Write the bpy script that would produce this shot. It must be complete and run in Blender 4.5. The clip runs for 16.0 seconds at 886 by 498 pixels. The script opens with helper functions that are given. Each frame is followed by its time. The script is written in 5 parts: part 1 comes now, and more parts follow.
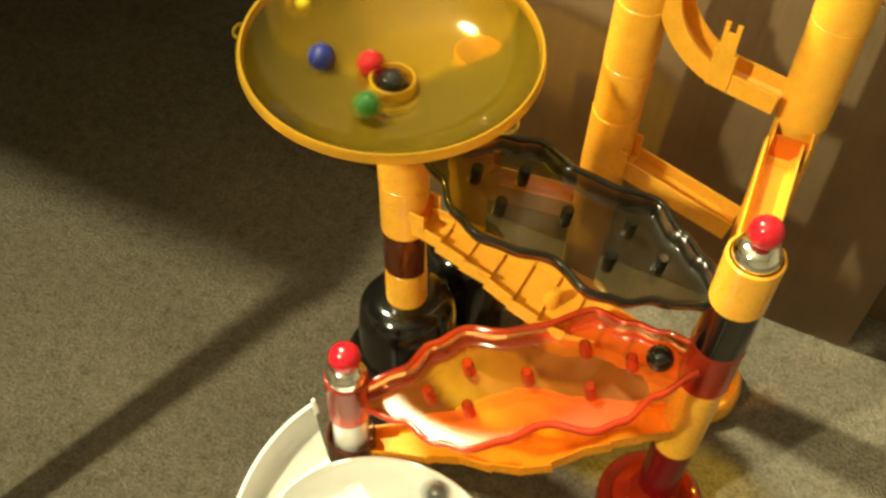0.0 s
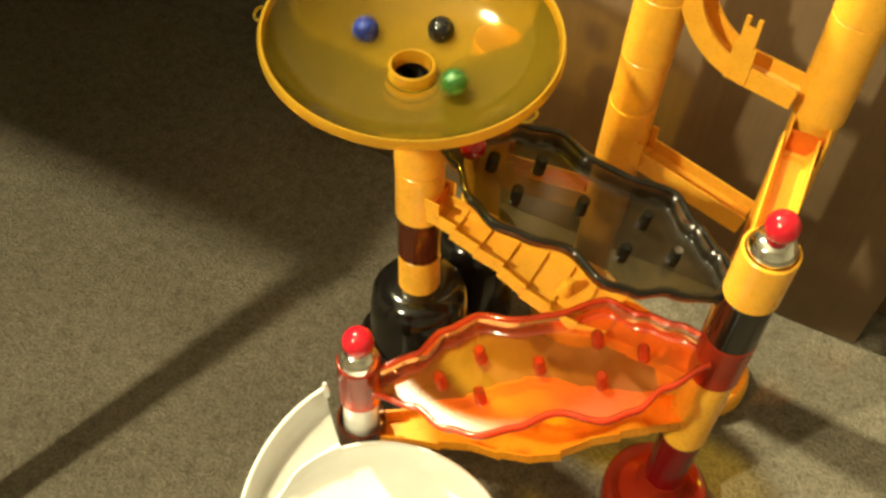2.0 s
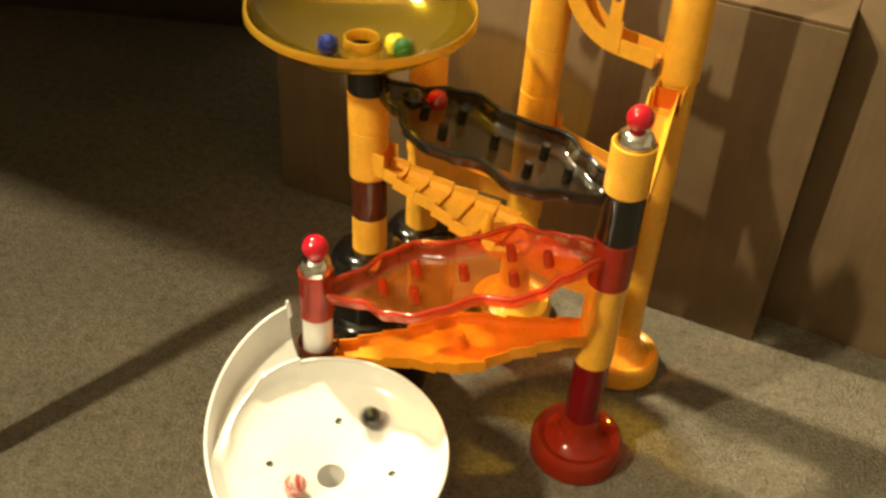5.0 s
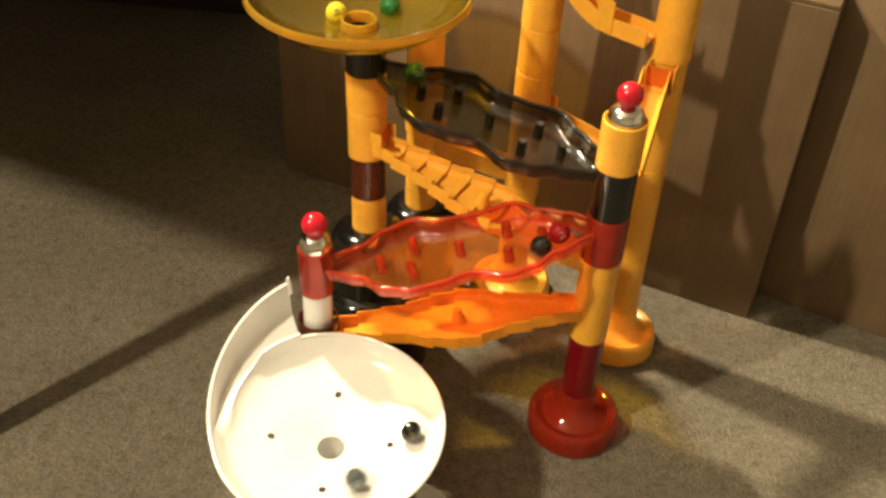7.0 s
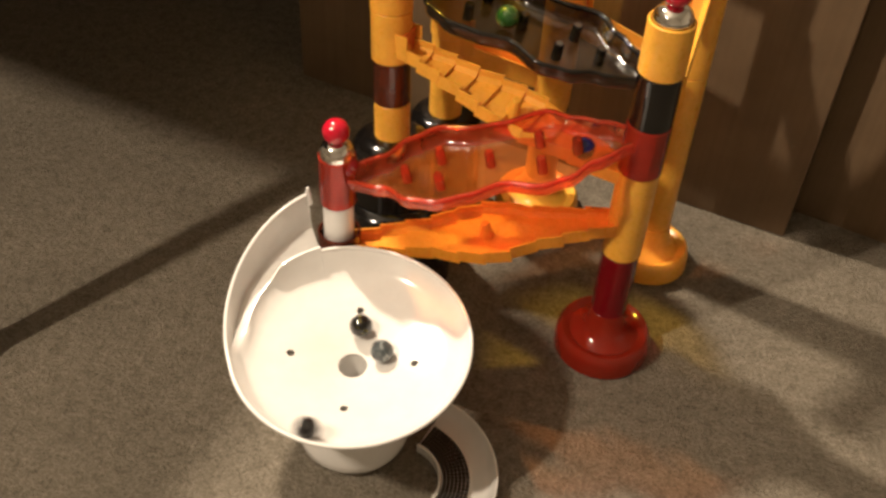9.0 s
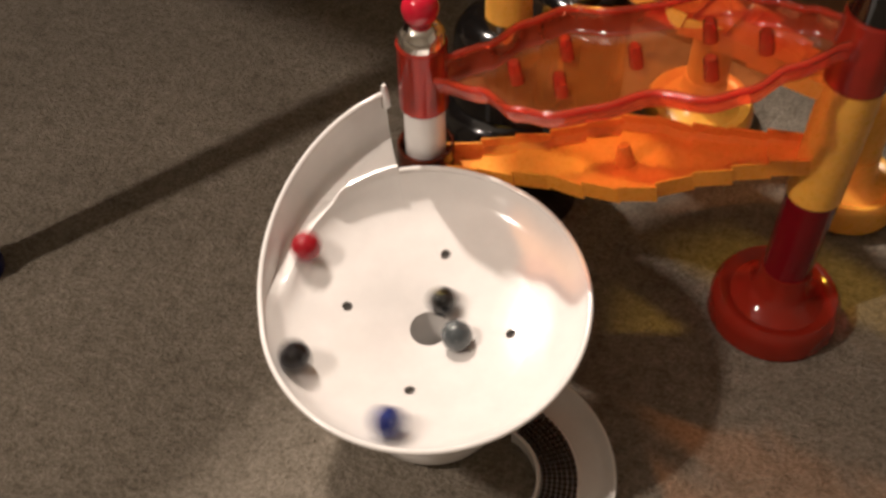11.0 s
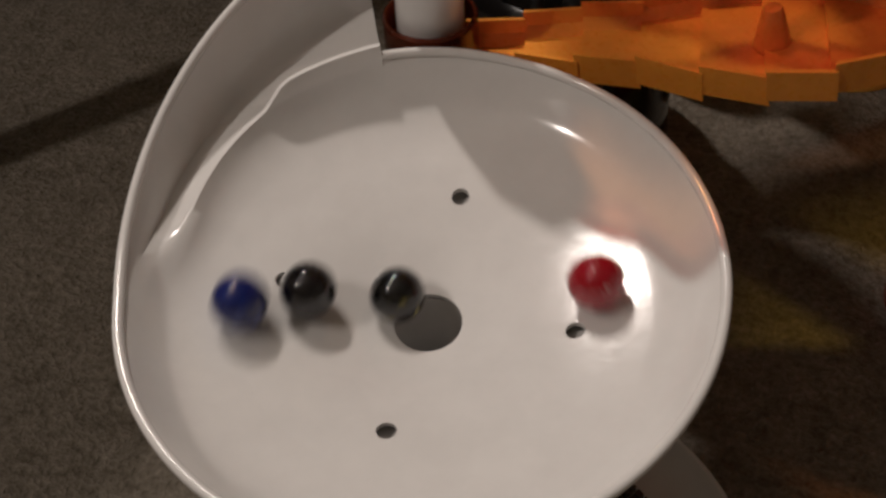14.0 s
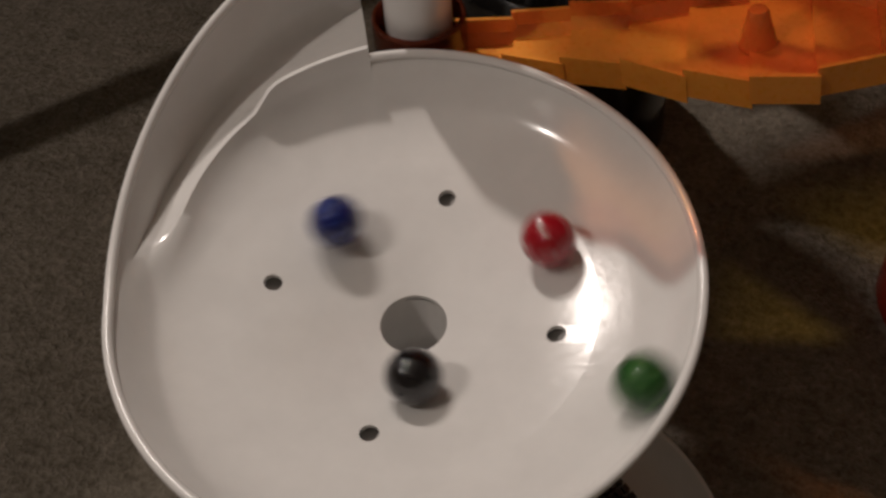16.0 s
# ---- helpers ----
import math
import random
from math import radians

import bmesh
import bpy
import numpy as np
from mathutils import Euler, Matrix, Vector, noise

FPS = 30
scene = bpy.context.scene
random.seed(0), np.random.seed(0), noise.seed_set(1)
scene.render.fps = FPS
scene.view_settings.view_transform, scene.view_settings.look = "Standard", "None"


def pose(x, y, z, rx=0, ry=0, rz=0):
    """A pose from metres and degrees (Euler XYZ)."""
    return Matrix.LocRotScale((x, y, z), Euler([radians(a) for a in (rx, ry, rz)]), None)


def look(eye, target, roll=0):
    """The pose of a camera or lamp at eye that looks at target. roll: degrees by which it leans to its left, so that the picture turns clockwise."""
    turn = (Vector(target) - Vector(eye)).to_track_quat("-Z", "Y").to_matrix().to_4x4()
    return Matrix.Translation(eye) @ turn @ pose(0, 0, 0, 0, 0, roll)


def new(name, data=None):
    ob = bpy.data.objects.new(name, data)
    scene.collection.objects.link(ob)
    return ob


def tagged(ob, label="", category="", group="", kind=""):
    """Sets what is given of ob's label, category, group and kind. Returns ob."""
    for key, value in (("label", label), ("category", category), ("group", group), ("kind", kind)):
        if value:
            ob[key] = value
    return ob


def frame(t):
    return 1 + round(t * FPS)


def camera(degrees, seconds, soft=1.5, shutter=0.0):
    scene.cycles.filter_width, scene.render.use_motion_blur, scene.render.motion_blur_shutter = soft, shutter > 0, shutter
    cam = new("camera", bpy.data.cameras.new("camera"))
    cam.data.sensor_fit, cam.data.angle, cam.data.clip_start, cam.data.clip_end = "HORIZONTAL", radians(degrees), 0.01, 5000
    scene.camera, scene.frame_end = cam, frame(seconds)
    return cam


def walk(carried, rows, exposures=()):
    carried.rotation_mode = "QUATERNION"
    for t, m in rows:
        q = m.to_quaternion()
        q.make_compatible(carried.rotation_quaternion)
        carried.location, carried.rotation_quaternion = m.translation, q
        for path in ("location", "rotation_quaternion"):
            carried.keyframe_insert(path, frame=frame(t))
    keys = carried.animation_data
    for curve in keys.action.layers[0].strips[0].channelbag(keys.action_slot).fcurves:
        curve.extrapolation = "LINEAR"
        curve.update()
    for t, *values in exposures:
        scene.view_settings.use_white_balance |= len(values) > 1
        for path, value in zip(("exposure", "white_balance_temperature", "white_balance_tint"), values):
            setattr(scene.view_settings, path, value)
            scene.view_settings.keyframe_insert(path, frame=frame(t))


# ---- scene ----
cam = camera(46.0, 16.0, soft=2.8, shutter=0.5)
PATH = [
    (0, (0.0467, -0.2242, 0.7483), (0.0285, 0.0818, 0.3533), 2.72),
    (0.5, (0.0398, -0.2219, 0.7482), (0.0241, 0.0798, 0.3498), 3.88),
    (1, (0.0354, -0.2169, 0.7418), (0.0218, 0.0829, 0.3418), 4.21),
    (1.5, (0.0382, -0.2205, 0.7441), (0.0205, 0.0784, 0.3436), 3.94),
    (2, (0.0398, -0.2275, 0.7494), (0.0207, 0.0742, 0.3512), 3.85),
    (2.5, (0.0421, -0.2480, 0.7272), (0.0217, 0.0488, 0.3253), 4.39),
    (3, (0.0358, -0.2902, 0.7184), (0.0150, 0.0052, 0.3155), 3.94),
    (3.5, (0.0446, -0.3304, 0.7116), (0.0259, -0.0233, 0.3175), 3.85),
    (4, (0.0713, -0.3825, 0.6963), (0.0475, -0.0455, 0.3277), 7.83),
    (4.2, (0.1002, -0.4258, 0.7027), (0.0669, -0.0599, 0.3636), 5.38),
    (6.3, (0.0976, -0.5141, 0.6929), (0.0816, -0.1171, 0.3894), 3.69),
    (6.5, (0.1025, -0.5171, 0.6948), (0.0832, -0.1214, 0.3897), 3.51),
    (7, (0.1119, -0.5084, 0.7019), (0.0851, -0.1215, 0.3864), 3.11),
    (7.5, (0.0936, -0.5228, 0.6752), (0.0757, -0.1424, 0.3511), 4.68),
    (8, (0.1113, -0.4964, 0.6865), (0.0842, -0.1358, 0.3412), 3.26),
    (8.2, (0.0921, -0.5076, 0.6828), (0.0779, -0.1416, 0.3425), 4.52),
    (10.3, (0.1082, -0.3888, 0.6064), (0.0481, -0.0481, 0.2455), 1.93),
    (10.5, (0.0920, -0.3739, 0.5822), (0.0304, -0.0372, 0.2177), 2.26),
    (11, (0.1007, -0.3147, 0.5434), (0.0110, -0.0058, 0.1606), -1.63),
    (11.5, (0.0953, -0.3062, 0.4573), (-0.0008, 0.0364, 0.1060), -2.01),
    (12, (0.0878, -0.2703, 0.4207), (-0.0123, 0.0707, 0.0690), -2.01),
    (12.5, (0.0844, -0.2380, 0.3885), (-0.0206, 0.0967, 0.0323), -2.57),
    (13, (0.0847, -0.2110, 0.3544), (-0.0346, 0.1204, -0.0005), -4.00),
    (13.5, (0.0692, -0.1822, 0.3362), (-0.0392, 0.1340, -0.0356), -2.91),
    (14, (0.0719, -0.1862, 0.3317), (-0.0406, 0.1340, -0.0354), -3.33),
    (14.5, (0.0708, -0.1846, 0.3351), (-0.0422, 0.1305, -0.0363), -3.22),
    (15, (0.0665, -0.1844, 0.3350), (-0.0425, 0.1337, -0.0350), -2.27),
    (15.5, (0.0616, -0.1808, 0.3364), (-0.0331, 0.1356, -0.0390), -2.27),
    (16, (0.0817, -0.1776, 0.3424), (-0.0376, 0.1277, -0.0352), -4.90),
]
EXPOSURES = [(0, 0.10, 5850, -9), (3.0, 0.02, 6030, -2), (3.5, -0.06, 6090, 0), (4.1, -0.20, 6120, 2), (6.4, -0.06, 5850, 8), (8.2, -0.40, 5700, 17), (10.3, -0.70, 5300, 29), (11.5, -1.13, 5130, 29), (12.5, -1.60, 5010, 28), (13.5, -2.14, 4980, 27), (16, -2.28, 4980, 27)]
walk(cam, [(t, look(eye, target, roll)) for t, eye, target, roll in PATH], EXPOSURES)

# ---- light: a dim evening room, two warm lamps out of view ----
world = bpy.data.worlds.new("room")
scene.world = world
world.use_nodes = True
world.node_tree.nodes["Background"].inputs[0].default_value = (1.0, 0.72, 0.45, 1)
world.node_tree.nodes["Background"].inputs[1].default_value = 0.03


def lamp(name, eye, target, watts, sx, sy, colour, roll=0):
    data = bpy.data.lights.new(name, "AREA")
    data.shape, data.size, data.size_y, data.energy, data.color = "RECTANGLE", sx, sy, watts, colour
    ob = new(name, data)
    ob.matrix_world = look(eye, target, roll)
    return ob


lamp("front_lamp", (-0.86, -0.63, 1.42), (0.05, 0.12, 0.1), 30.0, 0.04, 0.10, (1.0, 0.80, 0.47))
lamp("back_lamp", (-0.60, 0.60, 1.40), (0.05, 0.12, 0.1), 46.0, 0.04, 0.10, (1.0, 0.80, 0.47))
# added fill aimed at the ceiling, to lift the shadows by bounce
lamp("front_ceiling_fill", (-0.86, -0.63, 1.47), (-0.86, -0.63, 3.0), 18.0, 0.16, 0.16, (1.0, 0.82, 0.5))
lamp("back_ceiling_fill", (-0.60, 0.60, 1.45), (-0.60, 0.60, 3.0), 18.0, 0.16, 0.16, (1.0, 0.82, 0.5))


# ---- materials ----
def nodes_of(name):
    m = bpy.data.materials.new(name)
    m.use_nodes = True
    t = m.node_tree
    return m, t, t.nodes["Principled BSDF"]


def link(t, a, b):
    t.links.new(a, b)


def noise_node(t, scale, detail=4.0, rough=0.6):
    c = t.nodes.new("ShaderNodeTexCoord")
    n = t.nodes.new("ShaderNodeTexNoise")
    n.inputs["Scale"].default_value, n.inputs["Detail"].default_value, n.inputs["Roughness"].default_value = scale, detail, rough
    link(t, c.outputs["Object"], n.inputs["Vector"])
    return n


def ramp(t, fac, stops):
    r = t.nodes.new("ShaderNodeValToRGB")
    while len(r.color_ramp.elements) < len(stops):
        r.color_ramp.elements.new(0.5)
    for e, (p, c) in zip(r.color_ramp.elements, stops):
        e.position, e.color = p, (*c, 1)
    link(t, fac, r.inputs[0])
    return r.outputs[0]


def bump(t, height, strength, distance):
    b = t.nodes.new("ShaderNodeBump")
    b.inputs["Strength"].default_value, b.inputs["Distance"].default_value = strength, distance
    link(t, height, b.inputs["Height"])
    return b.outputs[0]


def plastic(name, colour, rough=0.25, vary=0.12, sub=0.0, coat=0.0):
    m, t, p = nodes_of(name)
    n = noise_node(t, 55.0, 5.0)
    lo = tuple(c * (1 - vary) for c in colour)
    hi = tuple(min(1, c * (1 + vary)) for c in colour)
    link(t, ramp(t, n.outputs[0], [(0.35, lo), (0.65, hi)]), p.inputs["Base Color"])
    fine = noise_node(t, 420.0, 3.0)
    r = t.nodes.new("ShaderNodeMapRange")
    r.inputs["To Min"].default_value, r.inputs["To Max"].default_value = rough * 0.75, rough * 1.3
    link(t, fine.outputs[0], r.inputs["Value"])
    link(t, r.outputs[0], p.inputs["Roughness"])
    link(t, bump(t, n.outputs[0], 0.08, 0.0015), p.inputs["Normal"])
    p.inputs["Subsurface Weight"].default_value = sub
    p.inputs["Subsurface Radius"].default_value = (0.006, 0.003, 0.001)
    p.inputs["Coat Weight"].default_value = coat
    return m


def tinted(name, through_colour, body_colour, body, rough=0.08):
    """Clear coloured plastic: light passes, tinted, with some cloudy body and a gloss."""
    m, t, p = nodes_of(name)
    p.inputs["Base Color"].default_value = (*body_colour, 1)
    p.inputs["Roughness"].default_value = rough
    n = noise_node(t, 70.0, 4.0)
    link(t, bump(t, n.outputs[0], 0.12, 0.001), p.inputs["Normal"])
    clear = t.nodes.new("ShaderNodeBsdfTransparent")
    clear.inputs[0].default_value = (*through_colour, 1)
    mix = t.nodes.new("ShaderNodeMixShader")
    r = t.nodes.new("ShaderNodeMapRange")
    r.inputs["To Min"].default_value, r.inputs["To Max"].default_value = body * 0.8, body * 1.2
    link(t, n.outputs[0], r.inputs["Value"])
    link(t, r.outputs[0], mix.inputs[0])
    link(t, clear.outputs[0], mix.inputs[1])
    soft = t.nodes.new("ShaderNodeBsdfTranslucent")
    soft.inputs[0].default_value = (*body_colour, 1)
    cloudy = t.nodes.new("ShaderNodeMixShader")
    cloudy.inputs[0].default_value = 0.45
    link(t, p.outputs[0], cloudy.inputs[1])
    link(t, soft.outputs[0], cloudy.inputs[2])
    link(t, cloudy.outputs[0], mix.inputs[2])
    gloss = t.nodes.new("ShaderNodeBsdfGlossy")
    gloss.inputs["Roughness"].default_value = rough
    fr = t.nodes.new("ShaderNodeFresnel")
    fr.inputs[0].default_value = 1.45
    top = t.nodes.new("ShaderNodeMixShader")
    link(t, fr.outputs[0], top.inputs[0])
    link(t, mix.outputs[0], top.inputs[1])
    link(t, gloss.outputs[0], top.inputs[2])
    link(t, top.outputs[0], t.nodes["Material Output"].inputs["Surface"])
    return m


def carpet_material():
    m, t, p = nodes_of("carpet")
    a = noise_node(t, 330.0, 3.0, 0.7)
    b = noise_node(t, 9.0, 5.0)
    c1 = ramp(t, a.outputs[0], [(0.3, (0.155, 0.132, 0.098)), (0.52, (0.235, 0.205, 0.158)), (0.75, (0.32, 0.283, 0.222))])
    c2 = ramp(t, b.outputs[0], [(0.35, (0.8, 0.8, 0.8)), (0.7, (1, 1, 1))])
    tuft = noise_node(t, 95.0, 4.0, 0.75)
    c3 = ramp(t, tuft.outputs[0], [(0.36, (0.80, 0.79, 0.77)), (0.5, (1.05, 1.05, 1.06)), (0.68, (1.24, 1.24, 1.27))])
    mul = t.nodes.new("ShaderNodeMix")
    mul.data_type, mul.blend_type = "RGBA", "MULTIPLY"
    mul.inputs[0].default_value = 1.0
    link(t, c1, mul.inputs[6])
    link(t, c2, mul.inputs[7])
    both = t.nodes.new("ShaderNodeMix")
    both.data_type, both.blend_type = "RGBA", "MULTIPLY"
    both.inputs[0].default_value = 1.0
    link(t, mul.outputs[2], both.inputs[6])
    link(t, c3, both.inputs[7])
    link(t, both.outputs[2], p.inputs["Base Color"])
    p.inputs["Roughness"].default_value = 0.95
    p.inputs["Specular IOR Level"].default_value = 0.1
    link(t, bump(t, a.outputs[0], 0.9, 0.004), p.inputs["Normal"])
    return m


def cardboard_material():
    m, t, p = nodes_of("cardboard")
    a = noise_node(t, 14.0, 6.0)
    c = t.nodes.new("ShaderNodeTexCoord")
    mp = t.nodes.new("ShaderNodeMapping")
    mp.inputs["Scale"].default_value = (240, 240, 6)
    w = t.nodes.new("ShaderNodeTexNoise")
    w.inputs["Scale"].default_value = 1.0
    link(t, c.outputs["Object"], mp.inputs[0])
    link(t, mp.outputs[0], w.inputs["Vector"])
    c1 = ramp(t, a.outputs[0], [(0.3, (0.155, 0.099, 0.051)), (0.7, (0.21, 0.138, 0.075))])
    c2 = ramp(t, w.outputs[0], [(0.3, (0.88, 0.88, 0.88)), (0.7, (1, 1, 1))])
    mul = t.nodes.new("ShaderNodeMix")
    mul.data_type, mul.blend_type = "RGBA", "MULTIPLY"
    mul.inputs[0].default_value = 1.0
    link(t, c1, mul.inputs[6])
    link(t, c2, mul.inputs[7])
    link(t, mul.outputs[2], p.inputs["Base Color"])
    p.inputs["Roughness"].default_value = 0.7
    link(t, bump(t, w.outputs[0], 0.2, 0.001), p.inputs["Normal"])
    return m


def marble_material(name, dark, light, amount=0.62, scale=90.0):
    m, t, p = nodes_of(name)
    n = noise_node(t, scale, 2.0)
    n.inputs["Distortion"].default_value = 2.0
    link(t, ramp(t, n.outputs[0], [(amount - 0.05, dark), (amount + 0.03, light)]), p.inputs["Base Color"])
    p.inputs["Roughness"].default_value = 0.06
    p.inputs["Coat Weight"].default_value = 0.5
    return m


def painted(name, colour, rough):
    return plastic(name, colour, rough, 0.06)


YELLOW = plastic("yellow_plastic", (0.88, 0.44, 0.035), 0.28, 0.07, 0.25)
ORANGE = plastic("orange_plastic", (0.86, 0.33, 0.012), 0.28, 0.07, 0.25)
WHITE = plastic("white_plastic", (0.78, 0.765, 0.74), 0.16, 0.03, 0.0, 0.3)
# orange darkened by colour, for the shade inside the tower mouths
SHADED = plastic("shaded_orange_plastic", (0.62, 0.13, 0.006), 0.35, 0.08, 0.15)
RED = plastic("red_plastic", (0.50, 0.007, 0.022), 0.15, 0.08, 0.0, 0.4)
CLEAR_ORANGE = tinted("clear_orange_plastic", (1.0, 0.46, 0.16), (1.0, 0.29, 0.035), 0.26, 0.2)
RIM_ORANGE = tinted("rim_orange_plastic", (0.97, 0.36, 0.15), (0.92, 0.13, 0.03), 0.36, 0.1)
CLEAR_RED = tinted("clear_red_plastic", (0.98, 0.26, 0.12), (0.92, 0.075, 0.022), 0.42)
DEEP_RED = tinted("deep_red_plastic", (0.75, 0.05, 0.06), (0.55, 0.012, 0.022), 0.55)
BROWN_RED = tinted("brown_red_plastic", (0.5, 0.16, 0.06), (0.28, 0.06, 0.02), 0.5)
SMOKE = tinted("smoke_plastic", (0.30, 0.25, 0.13), (0.05, 0.04, 0.02), 0.34, 0.22)
SMOKE_RIM = tinted("smoke_rim_plastic", (0.20, 0.17, 0.11), (0.02, 0.017, 0.012), 0.6, 0.1)
BLACK = tinted("black_plastic", (0.05, 0.035, 0.025), (0.012, 0.010, 0.009), 0.8, 0.12)
AMBER = tinted("amber_plastic", (0.95, 0.81, 0.19), (0.85, 0.56, 0.04), 0.14, 0.07)
RIM_YELLOW = tinted("rim_yellow_plastic", (0.95, 0.68, 0.10), (0.9, 0.54, 0.03), 0.5, 0.10)
CARPET = carpet_material()
CARDBOARD = cardboard_material()
WALL = painted("wall_paint", (0.74, 0.70, 0.62), 0.8)
DARKWOOD = painted("dark_wood", (0.035, 0.022, 0.015), 0.45)
BLUE = plastic("blue_plastic", (0.012, 0.016, 0.10), 0.3, 0.1)
TAPE = painted("dark_tape", (0.09, 0.055, 0.03), 0.5)
RIBBED = plastic("dark_ribbed", (0.03, 0.028, 0.026), 0.4, 0.2)
chrome_m, chrome_t, chrome_p = nodes_of("chrome")
chrome_p.inputs["Base Color"].default_value = (0.82, 0.80, 0.76, 1)
chrome_p.inputs["Metallic"].default_value, chrome_p.inputs["Roughness"].default_value = 1.0, 0.09
CHROME = chrome_m


# ---- mesh helpers ----
def finish(name, bm, material, smooth=True, angle=0.7):
    bmesh.ops.recalc_face_normals(bm, faces=bm.faces[:])
    for f in bm.faces:
        f.smooth = smooth
    if smooth:
        for e in bm.edges:
            if len(e.link_faces) == 2 and e.calc_face_angle(0) > angle:
                e.smooth = False
    me = bpy.data.meshes.new(name)
    bm.to_mesh(me)
    bm.free()
    me.materials.append(material)
    return me


def thing(name, at, label, category, group=""):
    ob = new(name)
    ob.empty_display_size = 0.02
    ob.matrix_basis = at if isinstance(at, Matrix) else Matrix.Translation(at)
    return tagged(ob, label, category, group)


def part(name, bm, material, parent, label="", smooth=True, angle=0.7):
    ob = new(name, finish(name, bm, material, smooth, angle))
    ob.parent = parent
    if label:
        tagged(ob, label)
    return ob


def solo(name, bm, material, label, category, group="", kind="", smooth=True):
    return tagged(new(name, finish(name, bm, material, smooth)), label, category, group, kind)


def lathe(profile, n=48, centre=(0, 0), closed=False):
    bm = bmesh.new()
    rings = [[bm.verts.new((centre[0] + r * math.cos(2 * math.pi * i / n), centre[1] + r * math.sin(2 * math.pi * i / n), z)) for i in range(n)] for r, z in profile]
    pairs = list(zip(rings, rings[1:] + rings[:1])) if closed else list(zip(rings, rings[1:]))
    for a, b in pairs:
        for i in range(n):
            bm.faces.new((a[i], a[(i + 1) % n], b[(i + 1) % n], b[i]))
    return bm


def tube_profile(r, z0, z1, wall=0.0016):
    b = 0.0008
    return [(r - wall, z0), (r - b, z0), (r, z0 + b), (r, z1 - b), (r - b, z1), (r - wall, z1)]


def tube(r, z0, z1, wall=0.0016, n=40):
    return lathe(tube_profile(r, z0, z1, wall), n, closed=True)


def box(bm, x0, y0, z0, x1, y1, z1, m=None, bevel=0.0):
    made = bmesh.ops.create_cube(bm, size=1.0)["verts"]
    bmesh.ops.transform(bm, verts=made, matrix=Matrix.Translation(((x0 + x1) / 2, (y0 + y1) / 2, (z0 + z1) / 2)) @ Matrix.Diagonal((x1 - x0, y1 - y0, z1 - z0, 1)))
    if bevel:
        edges = list({e for v in made for e in v.link_edges})
        made = [v for v in bmesh.ops.bevel(bm, geom=edges, offset=bevel, segments=2, affect="EDGES", profile=0.5)["verts"]] + [v for v in made if v.is_valid]
        made = list(set(made))
    if m is not None:
        bmesh.ops.transform(bm, verts=made, matrix=m)


def sweep(points, r, n=10, closed=False):
    """A round bar along points."""
    bm = bmesh.new()
    pts = [Vector(p) for p in points]
    rings = []
    for i, p in enumerate(pts):
        a = pts[i - 1] if i > 0 or closed else p
        b = pts[(i + 1) % len(pts)] if i < len(pts) - 1 or closed else p
        d = (b - a).normalized()
        side = d.cross(Vector((0, 0, 1)))
        side = side.normalized() if side.length > 1e-4 else Vector((1, 0, 0))
        up = side.cross(d)
        rings.append([bm.verts.new(p + r * (math.cos(2 * math.pi * k / n) * side + math.sin(2 * math.pi * k / n) * up)) for k in range(n)])
    for a, b in (zip(rings, rings[1:] + rings[:1]) if closed else zip(rings, rings[1:])):
        for k in range(n):
            bm.faces.new((a[k], a[(k + 1) % n], b[(k + 1) % n], b[k]))
    if not closed:
        bm.faces.new(rings[0])
        bm.faces.new(rings[-1])
    return bm


def smooth01(x):
    x = min(1.0, max(0.0, x))
    return x * x * (3 - 2 * x)


def curve_at(table, s):
    """A smooth value from (s, v) pairs."""
    for (a, u), (b, v) in zip(table, table[1:]):
        if s <= b:
            return u + (v - u) * smooth01((s - a) / (b - a))
    return table[-1][1]


def axis_frame(a, b, za, zb):
    """A frame with x from a to b along the slope, y across, z up; and its length."""
    p, q = Vector((*a, za)), Vector((*b, zb))
    x = (q - p).normalized()
    y = Vector((0, 0, 1)).cross(x).normalized()
    z = x.cross(y)
    m = Matrix((x, y, z)).transposed().to_4x4()
    m.translation = p
    return m, (q - p).length


# ---- the setting ----
def floor():
    bm = bmesh.new()
    n = 60
    grid = [[bm.verts.new((-2.4 + 4.8 * i / n, -2.4 + 4.8 * j / n, 0.0)) for i in range(n + 1)] for j in range(n + 1)]
    for j in range(n):
        for i in range(n):
            bm.faces.new((grid[j][i], grid[j][i + 1], grid[j + 1][i + 1], grid[j + 1][i]))
    return solo("floor", bm, CARPET, "grey-beige short pile carpet on the floor", "carpet", kind="structure")


def room():
    for name, b in (("wall_north", (-2.5, 2.4, 0, 2.5, 2.5, 2.4)), ("wall_south", (-2.5, -2.5, 0, 2.5, -2.4, 2.4)), ("wall_east", (2.4, -2.4, 0, 2.5, 2.4, 2.4)), ("wall_west", (-2.5, -2.4, 0, -2.4, 2.4, 2.4))):
        bm = bmesh.new()
        box(bm, *b)
        solo(name, bm, WALL, "plain painted room wall", "wall", kind="structure", smooth=False)
    bm = bmesh.new()
    box(bm, -2.5, -2.5, 2.4, 2.5, 2.5, 2.5)
    solo("ceiling", bm, WALL, "plain painted ceiling", "ceiling", kind="structure", smooth=False)


